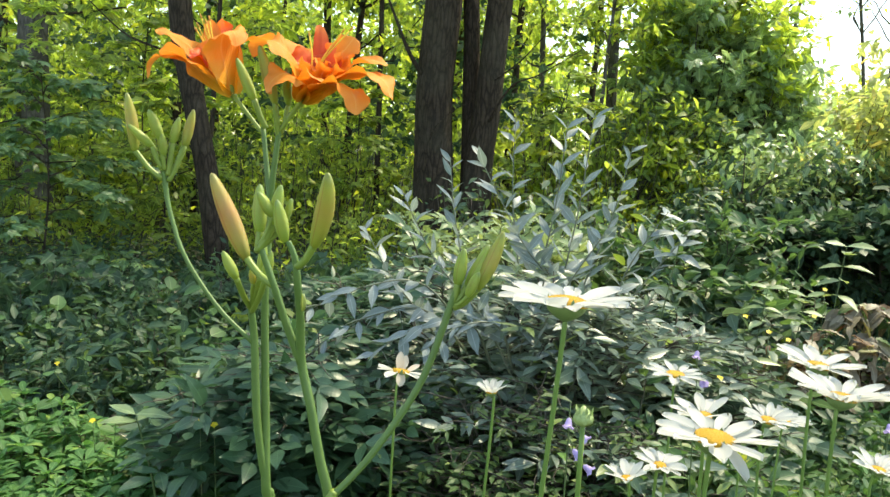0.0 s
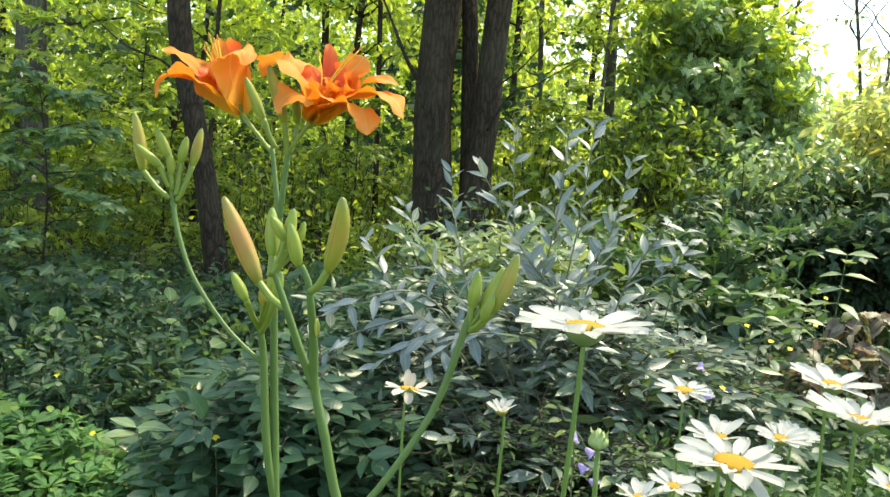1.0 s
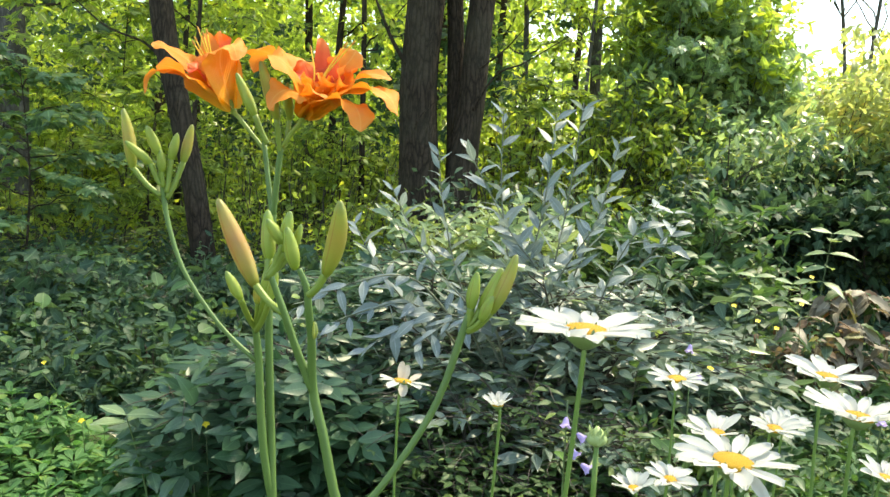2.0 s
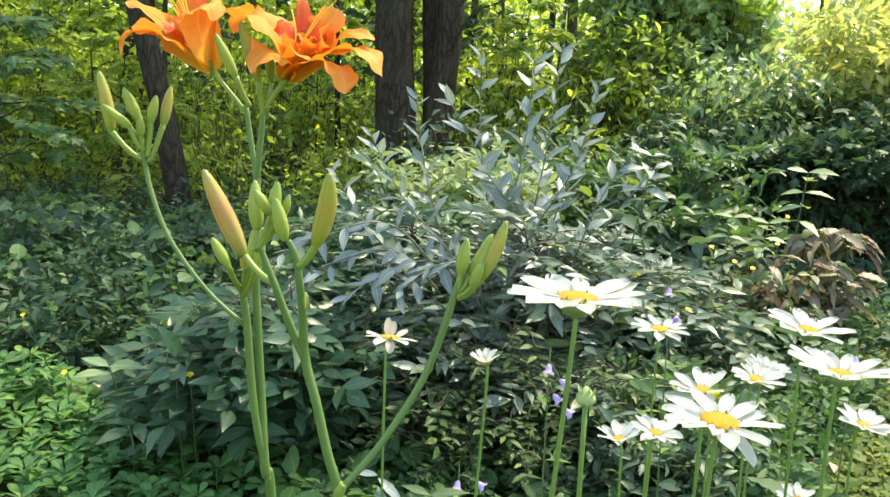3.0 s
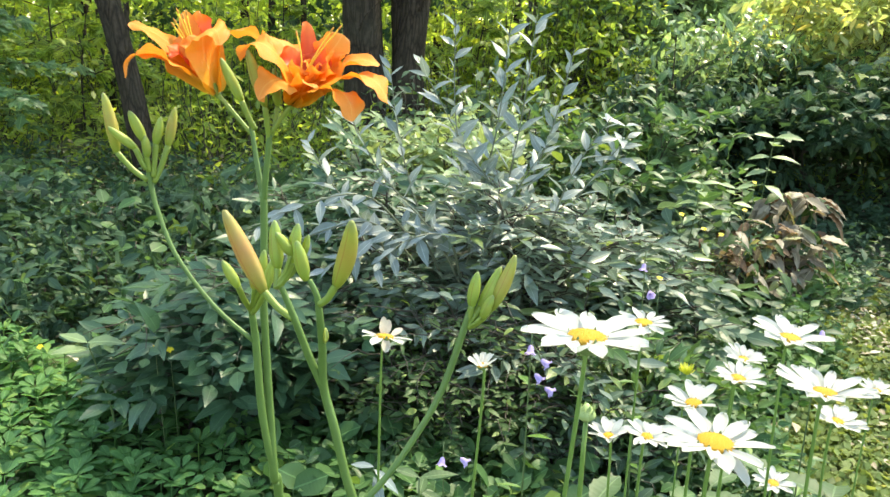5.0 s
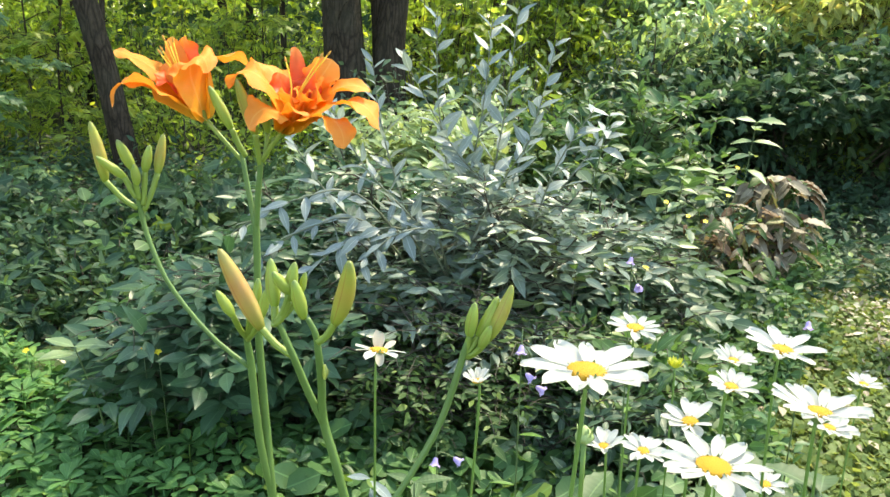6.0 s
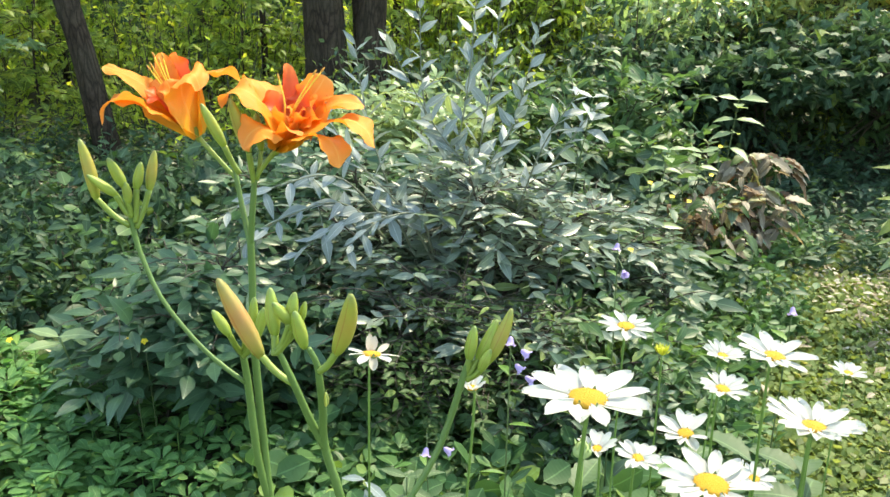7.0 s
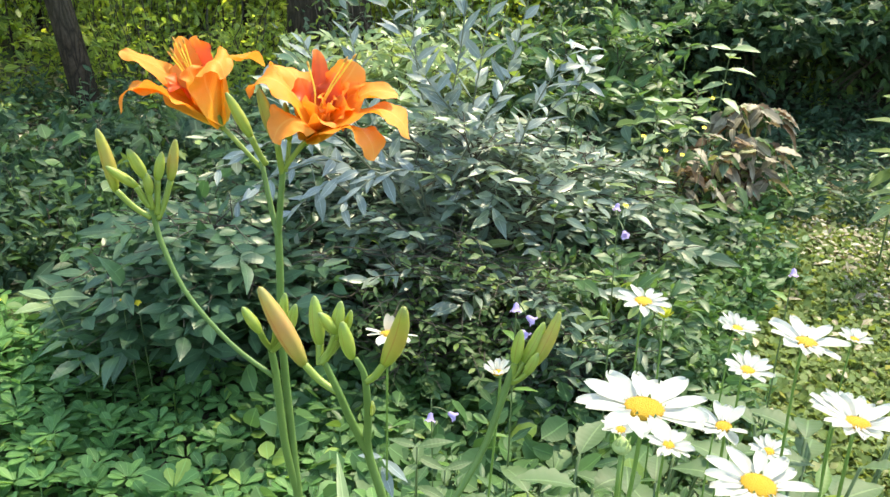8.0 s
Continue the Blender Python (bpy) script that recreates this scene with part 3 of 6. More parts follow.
def side_limb(tree, points, radius, name, leaf=None, n=0, size=0.1, shape=ROUND):
    """A limb that leaves its tree at the first point, with or without leaves."""
    at = np.array(tree.location)
    path = smooth_path(np.array(points) - at, 20)
    g = Geo()
    g.tube(path, np.linspace(radius, radius * 0.25, 20), 7)
    limb = part(name, g, BARK, tree)
    if leaf:
        g = Geo()
        for k in range(n):
            p = path[int(rng.uniform(7, 19.9))]
            way = spin(1)[0]
            way[2] *= 0.4
            twig = bend(p, p + way * rng.uniform(0.1, 0.35), 0.02, 5)
            g.tube(twig, np.linspace(0.004, 0.002, 5), 4)
            leafy(g, shape, twig, 5, size, 0.3, 0.9, 0.0)
        tagged(part("limb_foliage", g, leaf, limb), kind="stuff")


side_limb(edge_tree, [(-3.88, 6.5, 2.15), (-3.6, 6.0, 2.12), (-3.2, 5.6, 2.02), (-2.6, 5.4, 2.06)], 0.022, "low_limb", LEAF_WOOD, 26, 0.085, MAPLE)
side_limb(edge_tree, [(-3.88, 6.5, 1.95), (-3.7, 6.1, 1.86), (-3.4, 5.7, 1.84)], 0.016, "low_limb", LEAF_WOOD, 8, 0.08, MAPLE)
side_limb(triple_tree, [(-0.66, 6.15, 1.75), (-0.80, 6.1, 1.95), (-0.92, 6.1, 2.2), (-1.1, 6.1, 2.6)], 0.020, "side_limb")
side_limb(triple_tree, [(-0.62, 6.1, 1.30), (-0.58, 6.0, 1.42), (-0.46, 6.0, 1.55), (-0.36, 6.05, 1.62)], 0.007, "dead_twig")
side_limb(triple_tree, [(-0.20, 6.1, 1.50), (-0.05, 6.0, 1.75), (0.15, 6.0, 1.85), (0.45, 6.0, 2.05)], 0.010, "dead_twig")
side_limb(triple_tree, [(-0.17, 6.1, 1.80), (0.02, 6.0, 1.95), (0.22, 6.0, 2.2)], 0.008, "dead_twig")
side_limb(leaning_tree, [(-2.05, 5.2, 1.55), (-2.2, 5.15, 1.75), (-2.45, 5.1, 1.85), (-2.7, 5.1, 2.05)], 0.012, "dead_twig")


def bough(tree, points, radius, at, size, n, per):
    """Adds an unseen high limb to a tree, its leafy roof there to cast shade."""
    side_limb(tree, points, radius, "bough")
    c = np.array(at) - np.array(tree.location) + spin(n) * rng.random((n, 1)) ** 0.45 * np.array(size)
    g = Geo()
    end = np.array(points[-1]) - np.array(tree.location)
    for p in c[::4]:
        g.tube(bend(end, p, 0.05, 6, 0.02), np.linspace(radius * 0.25, 0.004, 6), 5)
    part("shade_bough_twig", g, BARK, tree)
    g = Geo()
    clumps(g, SMALL, c, 0.40, per, 0.10, 0.4)
    tagged(part("bough_foliage", g, LEAF_WOOD, tree), kind="stuff")


# Added out of view overhead, to keep sun off the ground cover.
bough(triple_tree, [(-0.12, 6.2, 3.4), (0.1, 5.6, 4.4), (0.4, 4.9, 5.1), (0.6, 4.3, 5.5)], 0.05, (0.75, 3.75, 5.5), (1.4, 0.55, 0.35), 44, 28)


# ---- small woodland trees ----
def sapling(place, height, radius, lean, n_clumps, per, label, mat=BARK, leaf=LEAF_WOOD, low=0.35, spread=0.9, size=0.075, shape=SMALL):
    x, y = place
    z = gz(x, y) - 0.05
    t = thing("sapling", (x, y, z), label, "tree", "young trees in the wood")
    trunk = smooth_path([(0, 0, 0), (lean * 0.3, 0, height * 0.4), (lean * 0.7, 0.05, height * 0.75), (lean, 0.1, height)], 14)
    g = Geo()
    g.tube(trunk, np.linspace(radius, radius * 0.35, 14), 9)
    part("trunk", g, mat, t)
    crown_g = Geo()
    for k in range(n_clumps):
        s = rng.uniform(low, 1.0)
        p = trunk[min(13, int(s * 13))]
        way = spin(1)[0]
        way[2] = 0.15 + 0.25 * rng.random()
        reach = spread * rng.uniform(0.4, 1.0) * (1.25 - 0.6 * s)
        end = p + way / np.linalg.norm(way) * reach
        path = bend(p, end, 0.05, 6, 0.02)
        limb_g = Geo()
        limb_g.tube(path, np.linspace(radius * 0.3, 0.003, 6), 5)
        part("limb", limb_g, mat, t)
        clumps(crown_g, shape, path[2:], 0.20, per // 4, size, 0.35)
    tagged(part("crown", crown_g, leaf, t), kind="stuff")
    return t


SAPLINGS = [  # x, y, height, radius, lean, sprays, grey bark
    (-1.13, 7.0, 4.2, 0.028, -0.15, 18, 0), (-2.9, 7.4, 4.0, 0.03, 0.2, 22, 0), (-2.35, 6.3, 3.6, 0.022, 0.1, 14, 0), (-1.7, 8.2, 4.6, 0.04, 0.3, 24, 0),
    (-3.4, 8.6, 4.8, 0.05, -0.3, 24, 0), (-5.0, 8.0, 4.6, 0.05, 0.2, 24, 0), (0.25, 8.4, 4.4, 0.035, -0.2, 22, 1), (0.98, 9.0, 5.2, 0.065, -0.15, 18, 1),
    (1.36, 9.1, 5.0, 0.05, -0.15, 14, 1), (1.62, 9.2, 5.2, 0.06, 0.25, 14, 1), (0.65, 7.2, 3.4, 0.022, 0.15, 18, 1), (-0.1, 9.6, 4.8, 0.05, 0.1, 22, 0),
    (-4.3, 10.2, 5.2, 0.07, 0.2, 24, 0), (-2.4, 10.4, 5.2, 0.06, -0.2, 24, 0), (-0.9, 11.0, 5.4, 0.06, 0.3, 24, 0), (0.9, 11.2, 5.0, 0.05, 0.1, 22, 0), (-6.2, 9.6, 5.0, 0.06, 0.1, 24, 0)]
for x, y, h, r, lean, k, grey in SAPLINGS:
    sapling((x, y), h, r, lean, k, 72, "slender grey-barked young tree among the leaves" if grey else "slender dark young tree with backlit yellow-green leaves", BARK_PALE if grey else BARK)


def sky_tree(x, y, height, radius, lean, twigs, label):
    """A thin half-bare tree against the open sky."""
    t = thing("bare_tree", (x, y, gz(x, y) - 0.05), label, "tree", "thin trees against the sky")
    trunk = smooth_path([(0, 0, 0), (lean * 0.2, 0, height * 0.35), (lean * 0.7, 0, height * 0.7), (lean, 0, height)], 18)
    g = Geo()
    g.tube(trunk, np.linspace(radius, radius * 0.4, 18), 8)
    part("trunk", g, BARK_PALE, t)
    limb_g, leaf_g = Geo(), Geo()
    for k in range(twigs):
        p = trunk[int(rng.uniform(7, 17))]
        way = np.array([rng.normal(), 0.4 * rng.normal(), 0.6 + 0.4 * rng.random()])
        path = bend(p, p + way / np.linalg.norm(way) * rng.uniform(0.5, 1.3), 0.12, 8, 0.03)
        limb_g.tube(path, np.linspace(radius * 0.35, 0.004, 8), 5)
        clumps(leaf_g, SMALL, path[4:], 0.16, 5, 0.07, 0.6)
    part("limb", limb_g, BARK_PALE, t)
    tagged(part("crown", leaf_g, LEAF_WOOD, t), kind="stuff")


for x, y, h, r, lean, k in ((3.05, 11, 5.0, 0.05, 0.12, 9), (3.3, 11.3, 5.2, 0.03, 0.35, 7), (4.35, 11, 4.8, 0.03, -0.5, 12), (4.9, 12, 5.0, 0.035, 0.2, 12), (5.6, 11.5, 5.0, 0.04, -0.2, 14)):
    sky_tree(x, y, h, r, lean, k, "thin half-bare tree standing against bright sky")


# ---- far woods ----
def far_woods():
    g = Geo()
    c = inside(1300, (-10.5, 3.0), (8.0, 16.0), (0.6, 4.5))
    c = c[(c[:, 0] < 0.02 * c[:, 1]) | (c[:, 2] < 1.5) | (rng.random(len(c)) < 0.3)]
    clumps(g, SMALL, c, rng.uniform(0.35, 0.7, len(c)), 46, 0.115, 0.45)
    c = inside(300, (2.0, 11.5), (11.5, 17), (0.8, 2.7))
    clumps(g, SMALL, c, rng.uniform(0.35, 0.7, len(c)), 46, 0.11, 0.45)
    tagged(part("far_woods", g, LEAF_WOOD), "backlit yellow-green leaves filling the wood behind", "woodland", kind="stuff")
    # Dark clumps added among the bright ones to stand in for the wood's shade.
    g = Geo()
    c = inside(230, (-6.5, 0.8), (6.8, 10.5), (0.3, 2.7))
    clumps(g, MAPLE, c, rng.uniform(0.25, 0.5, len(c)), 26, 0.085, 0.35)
    tagged(part("shaded_leaves", g, LEAF_DARK), "dark leaves standing in for shade within the wood", "woodland", kind="stuff")
    g = Geo()
    for k in range(9):
        x, y = rng.uniform(-10, 0.0), rng.uniform(9.5, 15.5)
        g.tube(smooth_path([(x, y, gz(x, y) - 0.1), (x + rng.normal() * 0.15, y, 3), (x + rng.normal() * 0.4, y, 6.5)], 8), np.linspace(rng.uniform(0.03, 0.09), 0.02, 8), 7)
    tagged(part("far_trunks", g, BARK), "dark thin trunks deep in the wood", "tree trunks", kind="stuff")
    g = Geo()
    c = inside(900, (-34, 34), (17, 40), (0.6, 3.6))
    c[:, 2] += 0.08 * (c[:, 1] - 17)
    clumps(g, SMALL, c, rng.uniform(0.8, 1.8, len(c)), 40, 0.30, 0.6)
    c = inside(1100, (-34, 5.0), (17, 30), (0.6, 9.5))
    c = c[(c[:, 0] < 0.22 * c[:, 1] - 1.0) & ((c[:, 0] < 0.03 * c[:, 1]) | (rng.random(len(c)) < 0.12))]
    clumps(g, SMALL, c, rng.uniform(0.8, 1.6, len(c)), 44, 0.28, 0.6)
    tagged(part("distant_woods", g, LEAF_WOOD), "dense green mass of distant woodland", "woodland", kind="stuff")


far_woods()


# ---- shrubs ----
def shrub(name, place, label, stems, height, spread, twigs, per, leaf, shape, size, bare=0.3, wide=1.0, lift=0.3, wood=STEM_TWIG, group="", compound=0):
    """Stems arching from one foot, side twigs on them and leaves along the twigs."""
    x, y = place
    foot = np.array([x, y, gz(x, y) - 0.03])
    t = thing(name, foot, label, "shrub", group)
    wood_g, leaf_g = Geo(), Geo()
    sx, sy = spread
    for k in range(stems):
        turn, out, h = rng.uniform(0, 2 * np.pi), rng.random() ** 0.6, height * rng.uniform(0.55, 1.0)
        end = np.array([sx * out * np.cos(turn), sy * out * np.sin(turn), h * (1 - 0.45 * out ** 2)])
        start = np.array([rng.normal() * 0.10, rng.normal() * 0.08, 0])
        path = smooth_path([start, start + (end - start) * [0.3, 0.3, 0.45], start + (end - start) * [0.65, 0.65, 0.8], end], 16)
        wood_g.tube(path, np.linspace(0.006, 0.0016, 16), 5)
        for j in range(twigs):
            p = path[int(15 * rng.uniform(bare, 0.97))]
            way = spin(1)[0]
            way[2] = 0.25 * rng.random() - 0.02 if compound else 0.1 + 0.45 * rng.random()
            twig = bend(p, p + way / np.linalg.norm(way) * rng.uniform(0.14, 0.28), 0.02, 6, 0.006)
            wood_g.tube(twig, np.linspace(0.0026, 0.001, 6), 4)
            if compound:
                twig[:, 2] -= 0.03 * np.linspace(0, 1, 6) ** 2
                spray(leaf_g, shape, twig, compound, size * rng.uniform(0.6, 1.15), wide)
            else:
                leafy(leaf_g, shape, twig, per, size, 0.15, 0.9, lift, wide, 0.4)
        leafy(leaf_g, shape, path[int(16 * bare):], per if compound else per + 4, size * (0.8 if compound else 1.1), 0.0, 0.9, lift + (0.3 if compound else 0), wide)
    tagged(part("stem", wood_g, wood, t), kind="stuff")
    tagged(part("foliage", leaf_g, leaf, t), kind="stuff")
    return t


def wand(g, wood, points, n, size):
    """A long young shoot: slim leaves set alternately up it, pointing on along it."""
    path = smooth_path(points, 24)
    wood.tube(path, np.linspace(0.0048, 0.0014, 24), 6)
    for k in range(n):
        s = 23 * (0.22 + 0.78 * (k + 0.5) / n)
        i = min(22, int(s))
        p, tang = path[i], path[i + 1] - path[i]
        tang = tang / np.linalg.norm(tang)
        a = k * 2.4 + rng.normal() * 0.3
        out = np.array([math.cos(a), 0.8 * math.sin(a), 0.0])
        way = 0.66 * tang + 0.72 * out - [0, 0, rng.uniform(-0.1, 0.2)]
        g.leaves(SLIM, p, way, OPEN_SIDE + 0.6 * spin(1)[0], size * (1.0 - 0.35 * (k / n) ** 3) * rng.uniform(0.8, 1.2), rng.uniform(0.9, 1.3))


def wand_cluster(shrub_thing, wands):
    """Silvery shoots standing out above their shrub."""
    at = np.array(shrub_thing.location)
    for points, n, size in wands:
        g, wood = Geo(), Geo()
        wand(g, wood, np.array(points) - at, int(1.35 * n), 1.05 * size)
        shoot = part("shoot", wood, STEM_SHOOT, shrub_thing, "slim grey-green shoot")
        tagged(part("shoot_foliage", g, LEAF_SILVER, shoot, "young silvery leaves, sky sheen put into their colour"), kind="stuff")


big_shrub = shrub("leafy_shrub", (0.16, 2.80), "tall shrub with silvery grey-green leaves on thin stems", 46, 0.92, (0.72, 0.62), 10, 6, LEAF_BUSH, SLIM, 0.080, 0.52, 1.05, lift=0.1, compound=4)
wand_cluster(big_shrub, [
    ([(0.30, 2.70, 0.45), (0.191, 2.66, 0.822), (0.082, 2.64, 0.971), (-0.085, 2.62, 1.253)], 19, 0.098),
    ([(0.10, 2.62, 0.50), (-0.013, 2.60, 0.708), (-0.187, 2.58, 0.902), (-0.301, 2.56, 1.111)], 16, 0.090),
    ([(0.10, 2.72, 0.50), (0.116, 2.68, 0.715), (0.175, 2.67, 1.048), (0.197, 2.66, 1.36)], 20, 0.094),
    ([(0.20, 2.78, 0.50), (0.214, 2.74, 0.758), (0.258, 2.73, 1.088), (0.283, 2.72, 1.40)], 20, 0.094),
    ([(0.22, 2.85, 0.50), (0.30, 2.85, 0.80), (0.38, 2.86, 1.05), (0.43, 2.86, 1.30)], 17, 0.092),
    ([(0.16, 2.90, 0.50), (0.08, 2.92, 0.85), (0.04, 2.93, 1.10), (0.03, 2.95, 1.38)], 16, 0.088),
    ([(0.25, 2.66, 0.45), (0.35, 2.64, 0.70), (0.42, 2.62, 0.92), (0.52, 2.60, 1.10)], 15, 0.088),
    ([(0.02, 2.90, 0.50), (-0.10, 2.92, 0.80), (-0.16, 2.94, 1.02), (-0.19, 2.95, 1.22)], 14, 0.084),
    ([(0.30, 2.80, 0.50), (0.44, 2.82, 0.75), (0.56, 2.84, 0.92), (0.64, 2.86, 1.02)], 13, 0.084),
    ([(0.12, 2.60, 0.45), (0.16, 2.55, 0.70), (0.24, 2.52, 0.88), (0.32, 2.50, 1.02)], 14, 0.082),
    ([(-0.05, 2.70, 0.45), (-0.20, 2.70, 0.66), (-0.34, 2.70, 0.82), (-0.44, 2.70, 0.98)], 13, 0.084),
    ([(0.05, 2.70, 0.45), (-0.05, 2.56, 0.70), (-0.20, 2.46, 0.71), (-0.34, 2.40, 0.62)], 14, 0.086),
    ([(0.10, 2.68, 0.45), (0.04, 2.54, 0.70), (-0.08, 2.46, 0.72), (-0.19, 2.40, 0.64)], 13, 0.084),
    ([(0.02, 2.74, 0.45), (-0.18, 2.60, 0.72), (-0.36, 2.50, 0.72), (-0.52, 2.44, 0.62)], 15, 0.086),
    ([(0.02, 2.74, 0.50), (-0.20, 2.62, 0.80), (-0.40, 2.54, 0.80), (-0.58, 2.48, 0.71)], 15, 0.086)])
shrub("low_shrub", (-0.58, 2.48), "low mounded shrub with blue-green compound leaves", 38, 0.62, (0.45, 0.33), 9, 4, LEAF_BLUE, SLIM, 0.094, 0.42, 1.25, lift=0.1, compound=4)
shrub("low_shrub", (-0.66, 2.55), "drooping low shrub with blue-green leaves over the ground cover", 18, 0.42, (0.24, 0.16), 7, 4, LEAF_BLUE, SLIM, 0.094, 0.48, 1.25, lift=0.0, compound=4)
shrub("leafy_shrub", (-0.30, 3.1), "blue-green leafy shrub growing behind another", 36, 0.80, (0.60, 0.50), 9, 5, LEAF_BLUE, SLIM, 0.095, 0.35, 0.95, lift=0.1, compound=4)
shrub("leafy_shrub", (0.68, 3.05), "weedy green shrub with pointed leaves", 40, 0.64, (0.46, 0.46), 9, 6, LEAF_HEDGE, OVATE, 0.074, 0.38, 0.95, lift=0.12, compound=3)
shrub("leafy_shrub", (0.90, 3.90), "weedy mound of glossy green toothed leaves", 30, 0.62, (0.42, 0.36), 8, 7, LEAF_HEDGE, OVATE, 0.080, 0.32, 1.0, lift=0.1)
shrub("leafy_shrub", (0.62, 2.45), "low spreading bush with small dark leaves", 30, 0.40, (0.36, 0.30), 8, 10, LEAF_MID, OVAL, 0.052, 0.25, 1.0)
shrub("leafy_shrub", (0.10, 2.38), "low olive-green shrub with fine divided leaves in half shade", 50, 0.56, (0.60, 0.18), 9, 8, LEAF_OLIVE, SLIM, 0.040, 0.25, 1.2, lift=0.12, compound=5)
shrub("pale_weed", (0.50, 2.16), "sparse pale leafed weed below the shrub", 14, 0.40, (0.22, 0.14), 5, 8, LEAF_HEDGE, OVAL, 0.045, 0.25, 1.0)
# The darker leaf colour stands in for the shaded hollow here.
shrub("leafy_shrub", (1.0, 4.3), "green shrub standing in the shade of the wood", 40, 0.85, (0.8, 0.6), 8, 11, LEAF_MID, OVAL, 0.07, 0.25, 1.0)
# The pale leaf colour imitates sun on the weeds behind the shoots.
shrub("leafy_shrub", (0.1, 4.4), "weedy shrub before the tree, sunlight put into its pale green", 40, 0.85, (0.8, 0.6), 8, 11, LEAF_PALE, OVAL, 0.065, 0.3, 1.0)


def undergrowth(place, spread, height, n, label, leaf, size, shape=OVAL, per=30):
    """A thicket of leaf sprays on upright stems."""
    x, y = place
    t = thing("undergrowth", (x, y, gz(x, y)), label, "undergrowth", "thickets in the wood")
    wood_g, leaf_g = Geo(), Geo()
    for k in range(n):
        turn, out = rng.uniform(0, 2 * np.pi), rng.random() ** 0.5
        px, py = spread[0] * out * np.cos(turn), spread[1] * out * np.sin(turn)
        h = height * rng.uniform(0.35, 1.0) * (1 - 0.4 * out ** 3)
        z0 = gz(x + px, y + py) - gz(x, y) - 0.03
        path = bend((px * 0.8, py * 0.8, z0), (px, py, z0 + h), 0, 8, 0.015)
        wood_g.tube(path, np.linspace(0.006, 0.002, 8), 4)
        clumps(leaf_g, shape, path[3:], 0.15, per // 5, size, 0.5)
    tagged(part("stem", wood_g, STEM_TWIG, t), kind="stuff")
    tagged(part("foliage", leaf_g, leaf, t), kind="stuff")


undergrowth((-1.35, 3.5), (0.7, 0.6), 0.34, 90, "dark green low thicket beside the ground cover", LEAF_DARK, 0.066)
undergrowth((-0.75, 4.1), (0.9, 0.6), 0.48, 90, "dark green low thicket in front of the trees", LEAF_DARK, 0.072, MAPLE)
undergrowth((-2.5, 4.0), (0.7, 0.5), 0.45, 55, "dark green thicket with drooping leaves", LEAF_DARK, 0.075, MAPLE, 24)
undergrowth((-1.3, 5.9), (1.0, 0.5), 0.80, 70, "small-leaved thicket between two trees", LEAF_WOOD, 0.052, OVATE, 20)
undergrowth((-3.2, 5.6), (1.1, 0.6), 0.75, 70, "small-leaved low growth at the wood's edge", LEAF_WOOD, 0.052, OVATE, 20)
undergrowth((0.2, 5.6), (1.0, 0.5), 0.85, 100, "leafy thicket at the foot of a tree", LEAF_HEDGE, 0.060, OVATE, 26)
# Added patch: its bright colour stands in for sunlit leaves seen through a gap.
undergrowth((0.86, 4.05), (0.20, 0.14), 0.66, 26, "added yellow-green weeds standing in for sunlit leaves behind a gap", LEAF_GOLD, 0.045, OVATE, 20)
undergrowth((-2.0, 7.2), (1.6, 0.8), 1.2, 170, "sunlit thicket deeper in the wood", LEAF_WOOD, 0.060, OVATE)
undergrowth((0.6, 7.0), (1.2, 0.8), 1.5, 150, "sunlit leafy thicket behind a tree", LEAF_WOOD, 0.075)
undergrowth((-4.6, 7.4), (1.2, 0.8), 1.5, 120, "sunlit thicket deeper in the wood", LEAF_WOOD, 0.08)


def understory_maple(place, height, spread, tiers, label, size=0.095, low=0.25, leaf=LEAF_MAPLE):
    """A shade-grown young tree: level branches in tiers, each a flat spray of lobed leaves."""
    x, y = place
    t = thing("understory_tree", (x, y, gz(x, y) - 0.04), label, "tree", "young lobed-leaved trees")
    trunk = smooth_path([(0, 0, 0), (rng.normal() * 0.05, 0, height * 0.5), (rng.normal() * 0.1, rng.normal() * 0.05, height)], 20)
    g = Geo()
    g.tube(trunk, np.linspace(0.009, 0.002, 20), 7)
    part("trunk", g, BARK, t)
    wood_g, leaf_g = Geo(), Geo()
    for k in range(tiers):
        s = low + (1 - low) * (k + rng.random() * 0.6) / tiers
        p = trunk[min(19, int(19 * s))]
        a = k * 2.4 + rng.normal() * 0.4
        reach = spread * rng.uniform(0.55, 1.0) * (1.15 - 0.6 * s)
        end = p + reach * np.array([math.cos(a), math.sin(a), rng.uniform(-0.05, 0.22)])
        path = bend(p, end, 0.05, 9, 0.012)
        wood_g.tube(path, np.linspace(0.005, 0.0015, 9), 5)
        for j in range(2, 9):
            for side in (-1, 1):
                b = a + side * rng.uniform(0.6, 1.2)
                far = reach * rng.uniform(0.12, 0.34)
                twig = bend(path[j], path[j] + far * np.array([math.cos(b), math.sin(b), rng.uniform(-0.12, 0.12)]), 0.01, 4)
                wood_g.tube(twig, 0.0013, 3)
                n = 5
                way = np.stack([np.cos(b + side * rng.uniform(-1.2, 1.2, n)), np.sin(b + side * rng.uniform(-1.2, 1.2, n)), rng.uniform(-0.45, 0.0, n)], 1)
                face = np.tile(OPEN_SIDE, (n, 1)) + 0.35 * spin(n)
                leaf_g.leaves(MAPLE, twig[rng.integers(1, 4, n)] + 0.02 * spin(n), way, face, size * rng.uniform(0.6, 1.2, n), rng.uniform(0.85, 1.1, n), 0.2)
    tagged(part("limb", wood_g, BARK, t), kind="stuff")
    tagged(part("foliage", leaf_g, leaf, t), kind="stuff")


